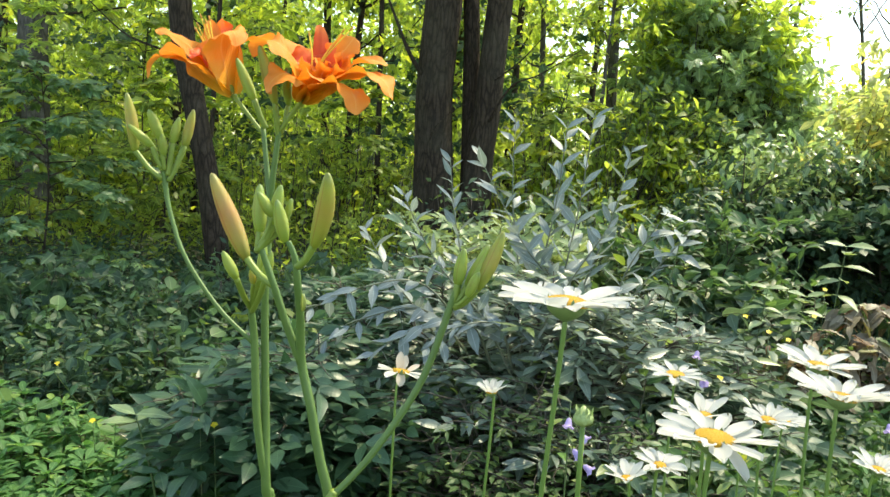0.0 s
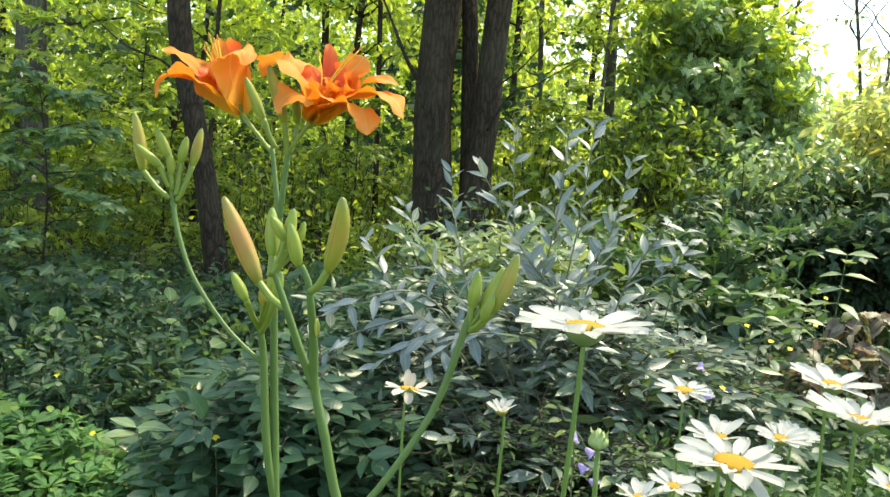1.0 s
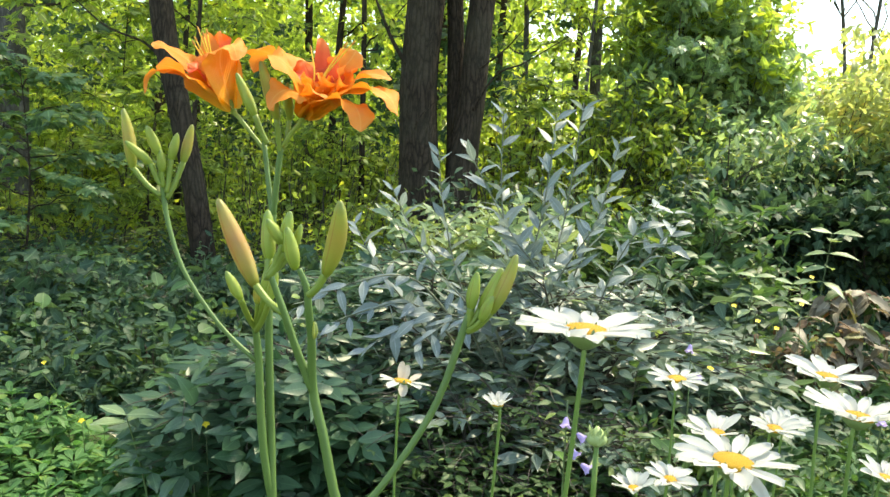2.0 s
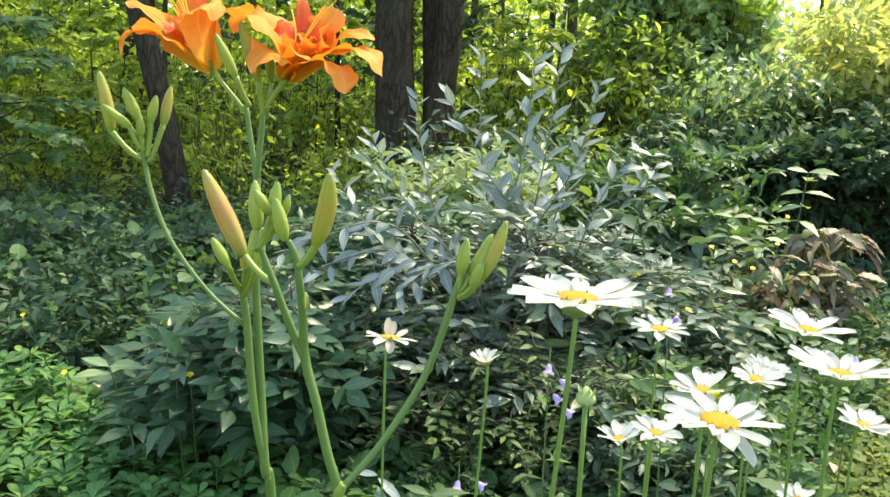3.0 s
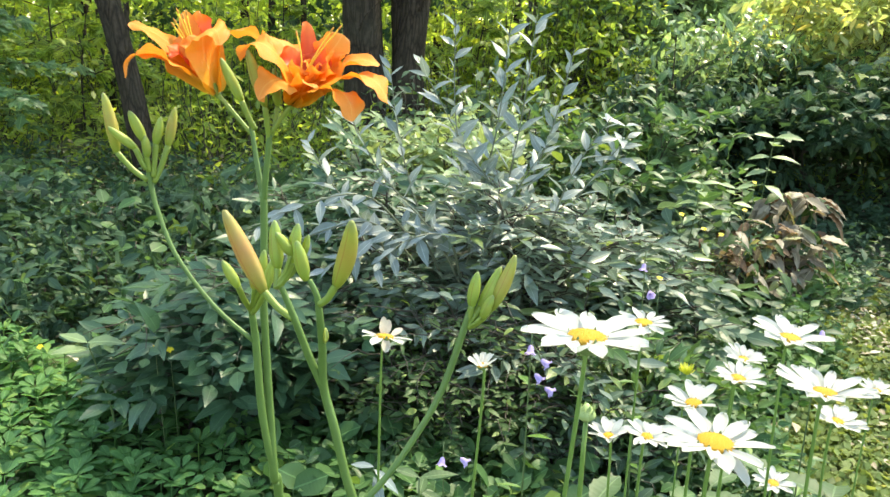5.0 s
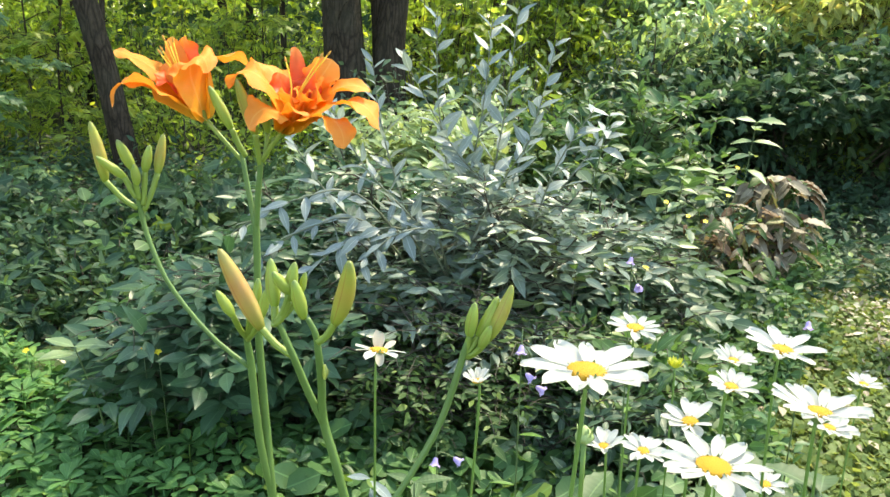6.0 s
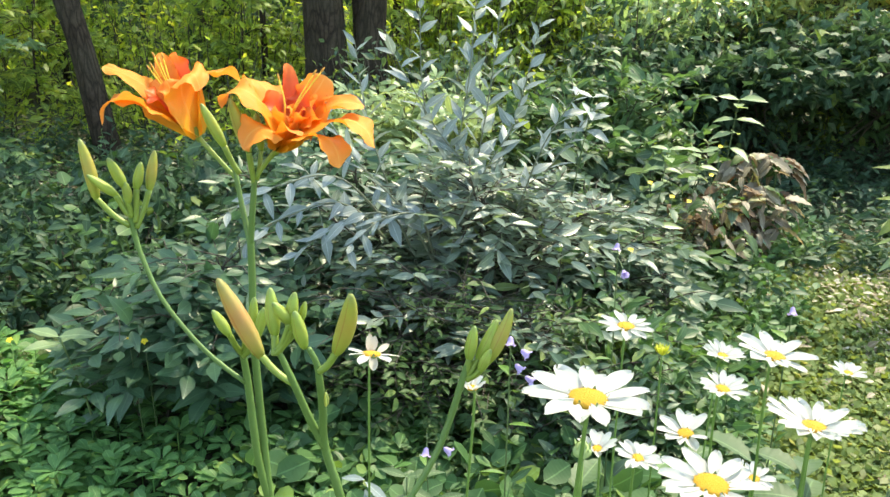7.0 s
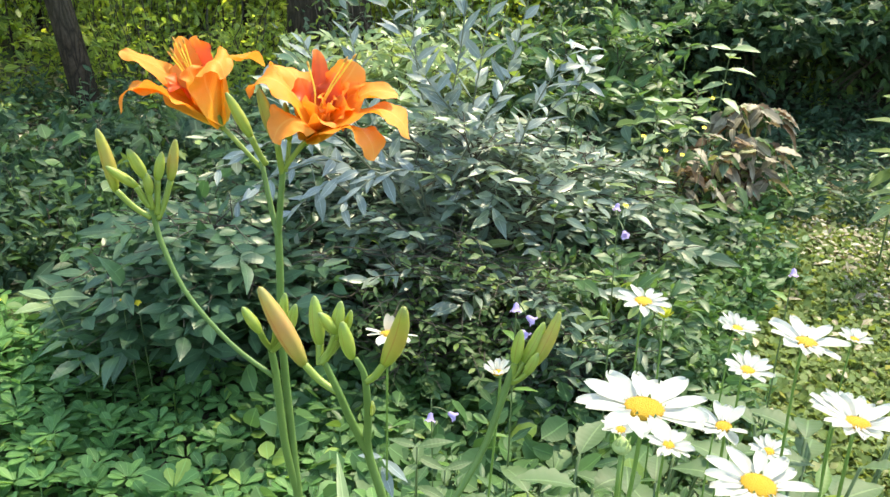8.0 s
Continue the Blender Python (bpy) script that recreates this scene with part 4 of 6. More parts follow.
# Most of the farther trees get LEAF_WOOD, a leaf colour brightened for sunlight.
for x, y, h, r, k, size, leaf in ((-2.75, 4.70, 1.35, 0.78, 16, 0.085, LEAF_MAPLE), (-3.45, 5.3, 1.35, 0.75, 13, 0.09, LEAF_MAPLE), (-2.40, 5.7, 1.3, 0.55, 10, 0.08, LEAF_WOOD), (-4.3, 6.2, 1.35, 0.9, 17, 0.09, LEAF_WOOD),
                                  (-1.25, 6.6, 1.5, 0.60, 11, 0.075, LEAF_WOOD), (-3.1, 6.9, 2.4, 0.9, 16, 0.09, LEAF_WOOD), (0.35, 6.5, 1.5, 0.60, 11, 0.075, LEAF_WOOD)):
    understory_maple((x, y), h, r, k, "young understory tree with level tiers of lobed green leaves", size, leaf=leaf)


def thicket(place, size, n, per, label, leaf, leaf_size, top=None, hollow=0.55, under=0.12, shape=OVAL, overhang=0.0, top_leaf=LEAF_GOLD, top_label="yellow-green leaves, sunlight put into their colour"):
    """A big rounded bush: boughs from the foot to a leafy outer shell."""
    x, y = place
    t = thing("thicket_bush", (x, y, gz(x, y)), label, "bush")
    wood_g, leaf_g, top_g = Geo(), Geo(), Geo()
    for k in range(n):
        d = spin(1)[0]
        d[2] = abs(d[2])
        end = d * np.array(size) * rng.uniform(hollow, 1.0)
        end[2] = max(end[2], under + 0.2 * rng.random())
        end[1] -= overhang * (end[2] / size[2]) ** 2
        path = smooth_path([(0.75 * end[0] + rng.normal() * 0.12, 0.25 + 0.4 * end[1] + rng.normal() * 0.12, -0.03), end * [0.85, 0.6, 0.55] + [0, 0.1, 0], end], 8)
        if k % 9 == 0:
            main = path
        else:
            path = smooth_path([main[4], 0.5 * (main[4] + end) + [0, 0, 0.08], end], 8)
        wood_g.tube(path, np.linspace(0.010, 0.003, 8) if k % 9 == 0 else np.linspace(0.004, 0.002, 8), 5)
        # Higher clumps take the lighter leaf, which puts sunlight into the colour.
        sun_toned = top is not None and end[2] > size[2] * top * rng.uniform(0.9, 1.6)
        clumps(top_g if sun_toned else leaf_g, shape, path[5:], 0.20, per // 3, leaf_size, 0.45)
    tagged(part("bough", wood_g, STEM_TWIG, t), kind="stuff")
    tagged(part("foliage", leaf_g, leaf, t), kind="stuff")
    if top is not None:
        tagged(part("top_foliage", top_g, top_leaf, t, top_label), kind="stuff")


# With top set, upper leaves are coloured as sunlit and lower ones as shaded.
thicket((1.9, 5.9), (1.0, 0.8, 1.30), 200, 39, "large green bush shading a hollow", LEAF_DARK, 0.066, top=0.55, top_leaf=LEAF_VINE, top_label="glossy light green leaves, sunlight put into their colour")
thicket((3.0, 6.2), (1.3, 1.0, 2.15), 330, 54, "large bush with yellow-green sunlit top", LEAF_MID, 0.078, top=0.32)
thicket((2.75, 5.60), (1.35, 0.75, 1.02), 230, 30, "bush overhanging a hollow, shade put into its dark leaves", LEAF_DARK, 0.074, hollow=0.70, under=0.50, shape=MAPLE, overhang=0.70)
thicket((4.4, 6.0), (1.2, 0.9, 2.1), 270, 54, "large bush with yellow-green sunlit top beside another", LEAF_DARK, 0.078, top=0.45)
thicket((1.72, 7.8), (1.0, 0.9, 3.2), 270, 42, "tall vine-covered bush with a sloping green side", LEAF_VINE, 0.090, top=0.48, hollow=0.62, shape=MAPLE, top_leaf=LEAF_WOOD, top_label="vine leaves, lighter to stand in for sunlight")
thicket((2.60, 8.4), (0.60, 0.6, 2.0), 110, 36, "tall green bush against the sky", LEAF_VINE, 0.09)
# Takes the bright wood leaf to stand in for backlight.
thicket((1.2, 7.0), (0.95, 0.7, 1.5), 100, 33, "tall light green bush at the wood's edge", LEAF_WOOD, 0.075)


# ---- ground plants ----
def whorl(g, at, size, n, tilt=0.35):
    """A whorl of toothed leaves round a stem top, in two tiers."""
    turn = np.arange(n) * 2.4 + rng.random() * 6
    flat = np.where(np.arange(n) % 2, tilt, tilt + 0.25)
    way = np.stack([np.cos(turn), np.sin(turn), flat + rng.normal(size=n) * 0.1], 1)
    face = np.stack([-0.4 * np.cos(turn), -0.4 * np.sin(turn), np.ones(n)], 1)
    g.leaves(OBOVATE, np.tile(at, (n, 1)) + way * 0.006, way, face, size * rng.uniform(0.75, 1.15, n), 1.0)


COVER_SPOTS = []
for k in range(8000):
    x, y = rng.uniform(-3.1, 0.45), rng.uniform(0.85, 3.3)
    if x < -2.45 + 0.35 * math.sin(3.1 * y) + 0.2 * math.sin(7 * y) or y < 1.12 + 0.16 * math.sin(2.7 * x) + 0.08 * math.sin(8 * x):
        continue
    if y > 2.3 + 0.55 * max(0, -0.6 - x) or x > 0.02 + 0.06 * math.sin(9 * y):
        continue
    if all((x - a) ** 2 + (y - b) ** 2 > 0.0017 for a, b in COVER_SPOTS):
        COVER_SPOTS.append((x, y))
COVER_SPOTS.sort(key=lambda p: p[1] + 0.25 * abs(p[0] + 0.5))
kinds = []
for k in range(8):
    t = thing("ground_cover_plant", (0, -5, -3), "evergreen ground cover plant with a whorl of toothed leaves", "plant", "ground cover plants")
    h = rng.uniform(0.07, 0.14)
    g = Geo()
    g.tube(bend((0, 0, -0.02), (rng.normal() * 0.01, rng.normal() * 0.01, h), 0, 5), 0.0022, 5)
    part("stem", g, STEM_WEED, t)
    n = 9 + k % 3
    for j in range(n + 4):
        g = Geo()
        a = j * 2.4 + rng.normal() * 0.15
        lower = j >= n
        lift = 0.02 if lower else (0.55 if j % 2 else 0.28)
        g.leaves(OBOVATE, (0.005 * math.cos(a), 0.005 * math.sin(a), h * (0.62 if lower else 1.0)), [math.cos(a), math.sin(a), lift], [-0.4 * math.cos(a), -0.4 * math.sin(a), 1], rng.uniform(0.046, 0.064) * (0.75 if j % 2 and not lower else 1.0))
        part("leaf", g, LEAF_COVER, t)
    kinds.append(t)
for k, (x, y) in enumerate(COVER_SPOTS[:280]):
    m = pose(x, y, gz(x, y), rng.normal() * 7, rng.normal() * 7, rng.uniform(0, 360)) @ Matrix.Scale(rng.uniform(0.85, 1.2), 4)
    if k < len(kinds):
        kinds[k].matrix_basis = m
    else:
        copy_thing(kinds[k % len(kinds)], m)
g = Geo()
for x, y in COVER_SPOTS[280:]:
    h = rng.uniform(0.06, 0.13)
    g.tube(bend((x, y, gz(x, y) - 0.02), (x, y, gz(x, y) + h), 0, 3), 0.002, 4)
    whorl(g, (x, y, gz(x, y) + h), 0.052, 9, 0.3)
    whorl(g, (x, y, gz(x, y) + h * 0.6), 0.052, 4, 0.05)
tagged(part("ground_cover", g, LEAF_COVER), "carpet of evergreen ground cover with toothed leaves", "ground cover", kind="stuff")


def weeds(name, n, x, y, height, size, leaf, shape, label, per=9, keep=None):
    """Low weeds: short stems with a few leaves."""
    g = Geo()
    for k in range(n):
        px, py = rng.uniform(*x), rng.uniform(*y)
        if keep and not keep(px, py):
            continue
        h = height * rng.uniform(0.3, 1.0)
        z = gz(px, py)
        path = bend((px, py, z - 0.01), (px + rng.normal() * 0.2 * h, py + rng.normal() * 0.2 * h, z + h), 0, 5)
        g.tube(path[::2] if height < 0.05 else path, 0.0012, 3)
        leafy(g, shape, path, per, size, 0.2, 1.0, 0.15, vary=0.4)
    return tagged(part(name, g, leaf), label, "weeds", kind="stuff")


weeds("lawn_weeds", 26000, (0.85, 3.6), (1.35, 3.9), 0.04, 0.024, LEAF_LAWN, CLOVER, "sunlit low lawn of clover and small weeds", 6, lambda x, y: y > 1.62 + 0.18 * math.sin(2.3 * x) + 0.1 * math.sin(6 * x) and 0.55 * y - 0.24 + 0.08 * math.sin(5 * y) < x < 3.2 + 0.3 * math.sin(2.5 * y) and (x < 1.7 or rng.random() < max(0.4, 2.7 - x)))
weeds("garden_weeds", 900, (-0.35, 1.1), (1.4, 2.5), 0.16, 0.036, LEAF_MID, OVAL, "low green garden weeds with small leaves", 9)
weeds("violet_leaves", 620, (-0.45, 0.60), (1.45, 2.25), 0.17, 0.056, LEAF_VIOLET, ROUND, "round-leaved dark green weeds among the ground cover", 4)
weeds("ground_ivy", 1100, (-0.02, 0.70), (1.02, 1.60), 0.07, 0.022, LEAF_MID, ROUND, "low creeping weeds with small round leaves", 6)
weeds("garden_weeds", 1500, (0.60, 2.0), (2.1, 3.9), 0.20, 0.042, LEAF_VIOLET, OVATE, "dark green weeds at the lawn's edge", 8, lambda x, y: x < 0.55 * y - 0.16 + 0.1 * math.sin(7 * y))
weeds("garden_weeds", 420, (0.0, 0.95), (0.85, 1.6), 0.30, 0.045, LEAF_MID, LANCE, "mixed green foliage round the daisy stems", 11)
weeds("shade_weeds", 1150, (-3.2, 1.5), (2.9, 5.4), 0.30, 0.05, LEAF_DARK, OVAL, "low weeds under the trees, shade put into their dark green", 10)
weeds("shade_weeds", 420, (-3.0, 0.2), (3.0, 5.0), 0.38, 0.034, LEAF_MID, OVATE, "small light-catching weeds under the trees", 7)
weeds("shade_weeds", 150, (-2.4, -0.3), (2.5, 4.4), 0.36, 0.055, LEAF_VIOLET, ROUND, "heart-leaved weeds in the shade", 4)
weeds("shade_weeds", 700, (1.3, 3.8), (3.5, 5.4), 0.22, 0.05, LEAF_DARK, OVAL, "weeds beyond the lawn, shade put into their dark green", 10)
weeds("shade_weeds", 1000, (-5.5, 3.0), (5.2, 9.0), 0.40, 0.06, LEAF_WOOD, OVAL, "scattered low growth on the woodland floor", 10)


# ---- wilted plant and pale sprig ----
def wilted_plant():
    x, y = 1.55, 3.66
    t = thing("wilted_plant", (x, y, gz(x, y)), "wilted garden plant with drooping brown and olive leaves", "plant")
    droopy = [(1.53, 3.80, 0.65, -0.4), (1.60, 3.82, 0.68, -0.3), (1.68, 3.84, 0.68, 0.0), (1.75, 3.86, 0.66, 0.3), (1.72, 3.75, 0.52, 0.2), (1.62, 3.70, 0.56, -0.1), (1.66, 3.70, 0.42, 0.3)]
    mixed = [(1.50, 3.62, 0.57), (1.36, 3.56, 0.55), (1.24, 3.50, 0.47), (1.12, 3.46, 0.41), (1.37, 3.50, 0.42), (1.50, 3.54, 0.44), (1.66, 3.58, 0.38), (1.55, 3.50, 0.34), (1.18, 3.42, 0.33), (1.42, 3.46, 0.33), (1.28, 3.44, 0.38), (1.60, 3.60, 0.50), (1.46, 3.52, 0.50), (1.22, 3.50, 0.54), (1.14, 3.44, 0.47), (1.05, 3.40, 0.40), (1.08, 3.30, 0.52), (1.18, 3.30, 0.47), (1.30, 3.30, 0.42), (1.43, 3.32, 0.39), (1.22, 3.32, 0.55), (1.34, 3.36, 0.53), (1.08, 3.28, 0.39)]
    wood_g = Geo()

    def stalk(px, py, pz):
        end = np.array([px - x, py - y, pz - gz(x, y)])
        path = smooth_path([(rng.normal() * 0.05, rng.normal() * 0.04, 0), end * [0.4, 0.4, 0.7], end], 8)
        wood_g.tube(path, np.linspace(0.006, 0.002, 8), 5)
        return path

    for px, py, pz, turn in droopy:
        top = stalk(px, py, pz)[-1]
        rib = smooth_path([top, top + [0.05 * math.sin(turn), -0.06, 0.02], top + [0.10 * math.sin(turn), -0.13, -0.04]], 7)
        wood_g.tube(rib, 0.0016, 4)
        for k in range(13):
            side = -1 if k % 2 else 1
            leaf_g = Geo()
            leaf_g.leaves(CRUMPLED, rib[k // 2], [side * rng.uniform(0.5, 1.0), -0.35, rng.uniform(-0.65, 0.05)], OPEN_SIDE + 0.4 * spin(1)[0], rng.uniform(0.075, 0.125), rng.uniform(0.9, 1.3), 0.3)
            part("leaf", leaf_g, (LEAF_BROWN, LEAF_BROWN, LEAF_BROWN, LEAF_BROWN, LEAF_RUST, LEAF_OLIVE)[int(rng.integers(6))], t)
    for px, py, pz in mixed:
        path = stalk(px, py, pz)
        turn = rng.uniform(0, 6.3)
        for k in range(16):
            a, pick = turn + k * 2.4, rng.random()
            leaf_g = Geo()
            leaf_g.leaves(CRUMPLED, path[3 + k % 5] + [0, 0, 0.004 * k], [math.cos(a), math.sin(a), rng.uniform(-0.6, 0.3)], OPEN_SIDE + 0.5 * spin(1)[0], rng.uniform(0.045, 0.098), rng.uniform(0.8, 1.3), 0.3)
            part("leaf", leaf_g, LEAF_BROWN if pick < 0.40 else LEAF_RUST if pick < 0.60 else LEAF_OLIVE if pick < 0.76 else LEAF_HEDGE if pick < 0.92 else LEAF_GOLD, t)
    tagged(part("stem", wood_g, STEM_TWIG, t), kind="stuff")


wilted_plant()


def sprig(top, foot, label, n=6, size=0.085, leaf=LEAF_PALE, shape=OVAL, name="pale_sprig"):
    x, y = foot
    base = np.array([x, y, gz(x, y)])
    t = thing(name, base, label, "plant", "leafy sprigs")
    path = smooth_path([(0, 0, -0.02), (np.array(top) - base) * [0.4, 0.4, 0.5], np.array(top) - base], 14)
    g = Geo()
    g.tube(path, np.linspace(0.005, 0.0015, 14), 5)
    part("stem", g, STEM_WEED, t)
    for k in range(n):
        s = 13 - k // 2
        turn = (k % 2) * np.pi + (k // 2) * 1.3 + rng.normal() * 0.2
        g = Geo()
        g.leaves(shape, path[s], [np.cos(turn), np.sin(turn), 0.25 - 0.1 * (k // 2)], [0, -0.4, 1], size * rng.uniform(0.8, 1.1))
        part("leaf", g, leaf, t)


sprig((1.513, 3.79, 0.95), (1.45, 3.75), "pale green sprig catching the sun above a dark hollow", 10, 0.12)
sprig((0.612, 2.797, 1.06), (0.5, 2.8), "silvery leafed sprig rising from a shrub", 6, 0.085, LEAF_SILVER)
sprig((1.05, 3.3, 0.80), (1.0, 3.3), "pale leafed sprig among weeds", 8, 0.09)
sprig((1.3, 3.6, 0.74), (1.25, 3.6), "pale leafed sprig among weeds", 8, 0.09)
sprig((-0.967, 2.20, 0.44), (-0.9, 2.25), "silvery leaf tip of a low sprig", 4, 0.11)
sprig((1.92, 3.05, 0.86), (1.98, 3.1), "yellow-green fern-like sprig beside the lawn", 12, 0.16, LEAF_LAWN, LANCE)
sprig((1.95, 3.0, 0.66), (1.99, 3.05), "pale fern-like sprig beside the lawn", 12, 0.16, LEAF_PALE, LANCE)


sprig((-0.012, 1.14, 0.665), (-0.01, 1.17), "grey-green leafed sprig low among the ground cover", 10, 0.055, LEAF_BROAD, SLIM)
sprig((0.035, 1.17, 0.60), (0.04, 1.20), "grey-green leafed sprig low among the ground cover", 8, 0.055, LEAF_BROAD, SLIM)


def broad_plant(place, n, size, height, label):
    x, y = place
    t = thing("broad_leaved_plant", (x, y, gz(x, y)), label, "plant", "broad-leaved plants")
    for k in range(n):
        turn = k * 2.4 + rng.random()
        end = np.array([0.09 * np.cos(turn), 0.09 * np.sin(turn), height * rng.uniform(0.5, 1.0)])
        g = Geo()
        g.tube(bend((0, 0, -0.02), end, 0.02, 6), 0.003, 5)
        stalk = part("leaf_stalk", g, STEM_WEED, t)
        g = Geo()
        g.leaves(BROAD, end, [np.cos(turn), np.sin(turn), 0.35], [-0.3 * np.cos(turn), -0.3 * np.sin(turn), 1], size * rng.uniform(0.8, 1.1))
        part("leaf_blade", g, LEAF_BROAD, stalk)


for x, y, n, s, h in ((0.33, 1.12, 11, 0.105, 0.60), (0.45, 1.20, 11, 0.11, 0.60), (0.24, 1.25, 9, 0.10, 0.50), (0.66, 1.22, 11, 0.11, 0.60), (0.50, 1.45, 9, 0.11, 0.50), (0.80, 1.30, 9, 0.11, 0.54), (0.56, 1.05, 10, 0.10, 0.64)):
    broad_plant((x, y), n, s, h, "plant with broad grey-green ribbed leaves below the daisies")


# ---- lily plants ----
rng = np.random.default_rng(21)


def tepal(points, width, axis, ruffle=0.16, cup=0.22, slim=False):
    """A lily petal along a spine given in millimetres from the flower's foot, lying across the way out from the axis."""
    rows, cols = 24, 11
    path = smooth_path(np.array(points, float) * 0.001, rows)
    axis = np.array(axis, float) / np.linalg.norm(axis)
    mid = path[rows * 5 // 8]
    radial = mid - axis * (mid @ axis)
    radial /= max(np.linalg.norm(radial), 1e-6)
    side = np.cross(axis, radial)
    tang = np.gradient(path, axis=0)
    tang /= np.linalg.norm(tang, axis=1, keepdims=True)
    face = np.cross(side, tang)
    face /= np.linalg.norm(face, axis=1, keepdims=True)
    s = np.linspace(0, 1, rows)
    shape = [0.20, 0.42, 0.80, 1.0, 0.55, 0.30, 0.22, 0.16, 0.04] if slim else [0.36, 0.78, 1.02, 1.06, 1.0, 0.86, 0.66, 0.38, 0.06]
    w = 0.00146 * width * np.interp(s, [0, 0.12, 0.3, 0.5, 0.68, 0.8, 0.9, 0.97, 1.0], shape)
    c = np.linspace(-1, 1, cols)
    wave = ruffle * np.abs(c) ** 2 * (np.sin(13 * s[:, None] + 2.2 * c + width) + 0.6 * np.sin(27 * s[:, None] + 3 * c + 2 * width)) * np.clip(3 * s[:, None] - 0.9, 0, 1)
    fold = cup * c ** 2 * (1 - 1.6 * s[:, None]) + wave - 0.05 * np.exp(-(c / 0.15) ** 2)
    v = path[:, None] + (w[:, None] * c)[..., None] * side + (w[:, None] * fold)[..., None] * face[:, None]
    i, j = np.meshgrid(np.arange(rows - 1), np.arange(cols - 1), indexing="ij")
    a = (i * cols + j).ravel()
    f = np.concatenate([np.stack([a, a + cols, a + cols + 1], 1), np.stack([a, a + cols + 1, a + 1], 1)])
    return v.reshape(-1, 3), f, np.stack([np.tile((c + 1) / 2, rows), np.repeat(s, cols)], 1)


def frame_of(axis, side=(1, 0, 0)):
    z = Vector(axis).normalized()
    x = (Vector(side) - z * z.dot(Vector(side))).normalized()
    m = Matrix((x, z.cross(x), z)).transposed()
    return m


def lily_flower(plant, base, axis, petals, inner, stamens, label):
    """petals and inner: spine points in millimetres from the flower's foot, and half-width; stamens: tips."""
    root = np.array(base) - np.array(plant.location)
    axis = np.array(axis) / np.linalg.norm(axis)
    g = Geo()
    g.tube(root + np.outer(np.linspace(-0.004, 0.014, 6), axis), [0.0024, 0.0030, 0.0036, 0.0040, 0.0042, 0.0030], 10)
    flower = part("flower", g, STEM_PEDICEL, plant, label)
    for name, spines in (("petal", petals), ("inner_petal", inner)):
        for points, width, *slim in spines:
            v, f, u = tepal([(0, 0, 0)] + points, width, axis, 0.25 if name == "petal" else 0.34, slim=bool(slim and slim[0] == "slim"))
            h = Geo()
            h.add(v + root, f, u)
            part(name, h, PETAL_IN if slim and slim[0] == "red" else PETAL, flower)
    for tip in stamens:
        tip = np.array(tip) * 0.001
        path = smooth_path([axis * 0.012, axis * 0.028 + 0.3 * (tip - axis * 0.028), tip], 9) + root
        h = Geo()
        h.tube(path, np.linspace(0.0009, 0.0006, 9), 5)
        part("stamen", h, STAMEN, flower)
        d = path[-1] - path[-2]
        h = Geo()
        h.tube(path[-1] + np.outer(np.linspace(-0.5, 0.5, 5), d / np.linalg.norm(d) * 0.006), [0.0003, 0.0008, 0.0010, 0.0008, 0.0003], 5)
        part("anther", h, ANTHER, flower, "dark anther")


def bud(plant, foot, tip, radius, mat, bow=0.0, pedicel=None, label=""):
    """A ribbed spindle of a bud, and the stalk that carries it."""
    at = np.array(plant.location)
    foot, tip = np.array(foot) - at, np.array(tip) - at
    n, sides = 13, 12
    s = np.linspace(0, 1, n)
    path = foot + s[:, None] * (tip - foot)
    path[:, 0] += bow * 4 * s * (1 - s)
    radius = 0.88 * radius
    r = radius * np.interp(s, [0, 0.08, 0.25, 0.45, 0.7, 0.9, 1.0], [0.42, 0.66, 0.92, 1.0, 0.86, 0.58, 0.30])
    g = Geo()
    tang = (tip - foot) / np.linalg.norm(tip - foot)
    a = np.cross(tang, [0, 1.0, 0.1])
    a /= np.linalg.norm(a)
    b = np.cross(tang, a)
    ang = np.arange(sides) * 2 * np.pi / sides
    rr = r[:, None] * (1 + 0.07 * np.cos(3 * ang))
    ring = path[:, None] + rr[..., None] * (np.cos(ang)[None, :, None] * a + np.sin(ang)[None, :, None] * b)
    v = np.concatenate([ring.reshape(-1, 3), path[:1], path[-1:] + tang * radius * 0.25])
    i, j = np.meshgrid(np.arange(n - 1), np.arange(sides), indexing="ij")
    p, q = (i * sides + j).ravel(), (i * sides + (j + 1) % sides).ravel()
    k = np.arange(sides)
    f = np.concatenate([np.stack([p, q, q + sides], 1), np.stack([p, q + sides, p + sides], 1), np.stack([np.full(sides, n * sides), (k + 1) % sides, k], 1), np.stack([np.full(sides, n * sides + 1), (n - 1) * sides + k, (n - 1) * sides + (k + 1) % sides], 1)])
    u = np.concatenate([np.stack([np.tile(k / sides, n), np.repeat(s, sides)], 1), [[0.5, 0], [0.5, 1]]])
    g.add(v, f, u)
    ob = part("bud", g, mat, plant, label)
    if pedicel is not None:
        g = Geo()
        start = np.array(pedicel) - at
        g.tube(smooth_path([start, 0.5 * (start + foot) + [0, 0, -0.002], foot + tang * radius * 0.3], 8), np.linspace(0.0024, 0.0026, 8) if radius > 0.004 else 0.0018, 7)
        part("pedicel", g, STEM_PEDICEL, ob)
    return ob


def stem(plant, points, radii, n=26, name="stem", mat=None):
    g = Geo()
    p = smooth_path(np.array(points) - np.array(plant.location), n)
    g.tube(p, 0.75 * np.interp(np.linspace(0, 1, n), np.linspace(0, 1, len(radii)), radii), 15, 0.035, 1.3)
    return part(name, g, mat or STEM_LILY, plant)


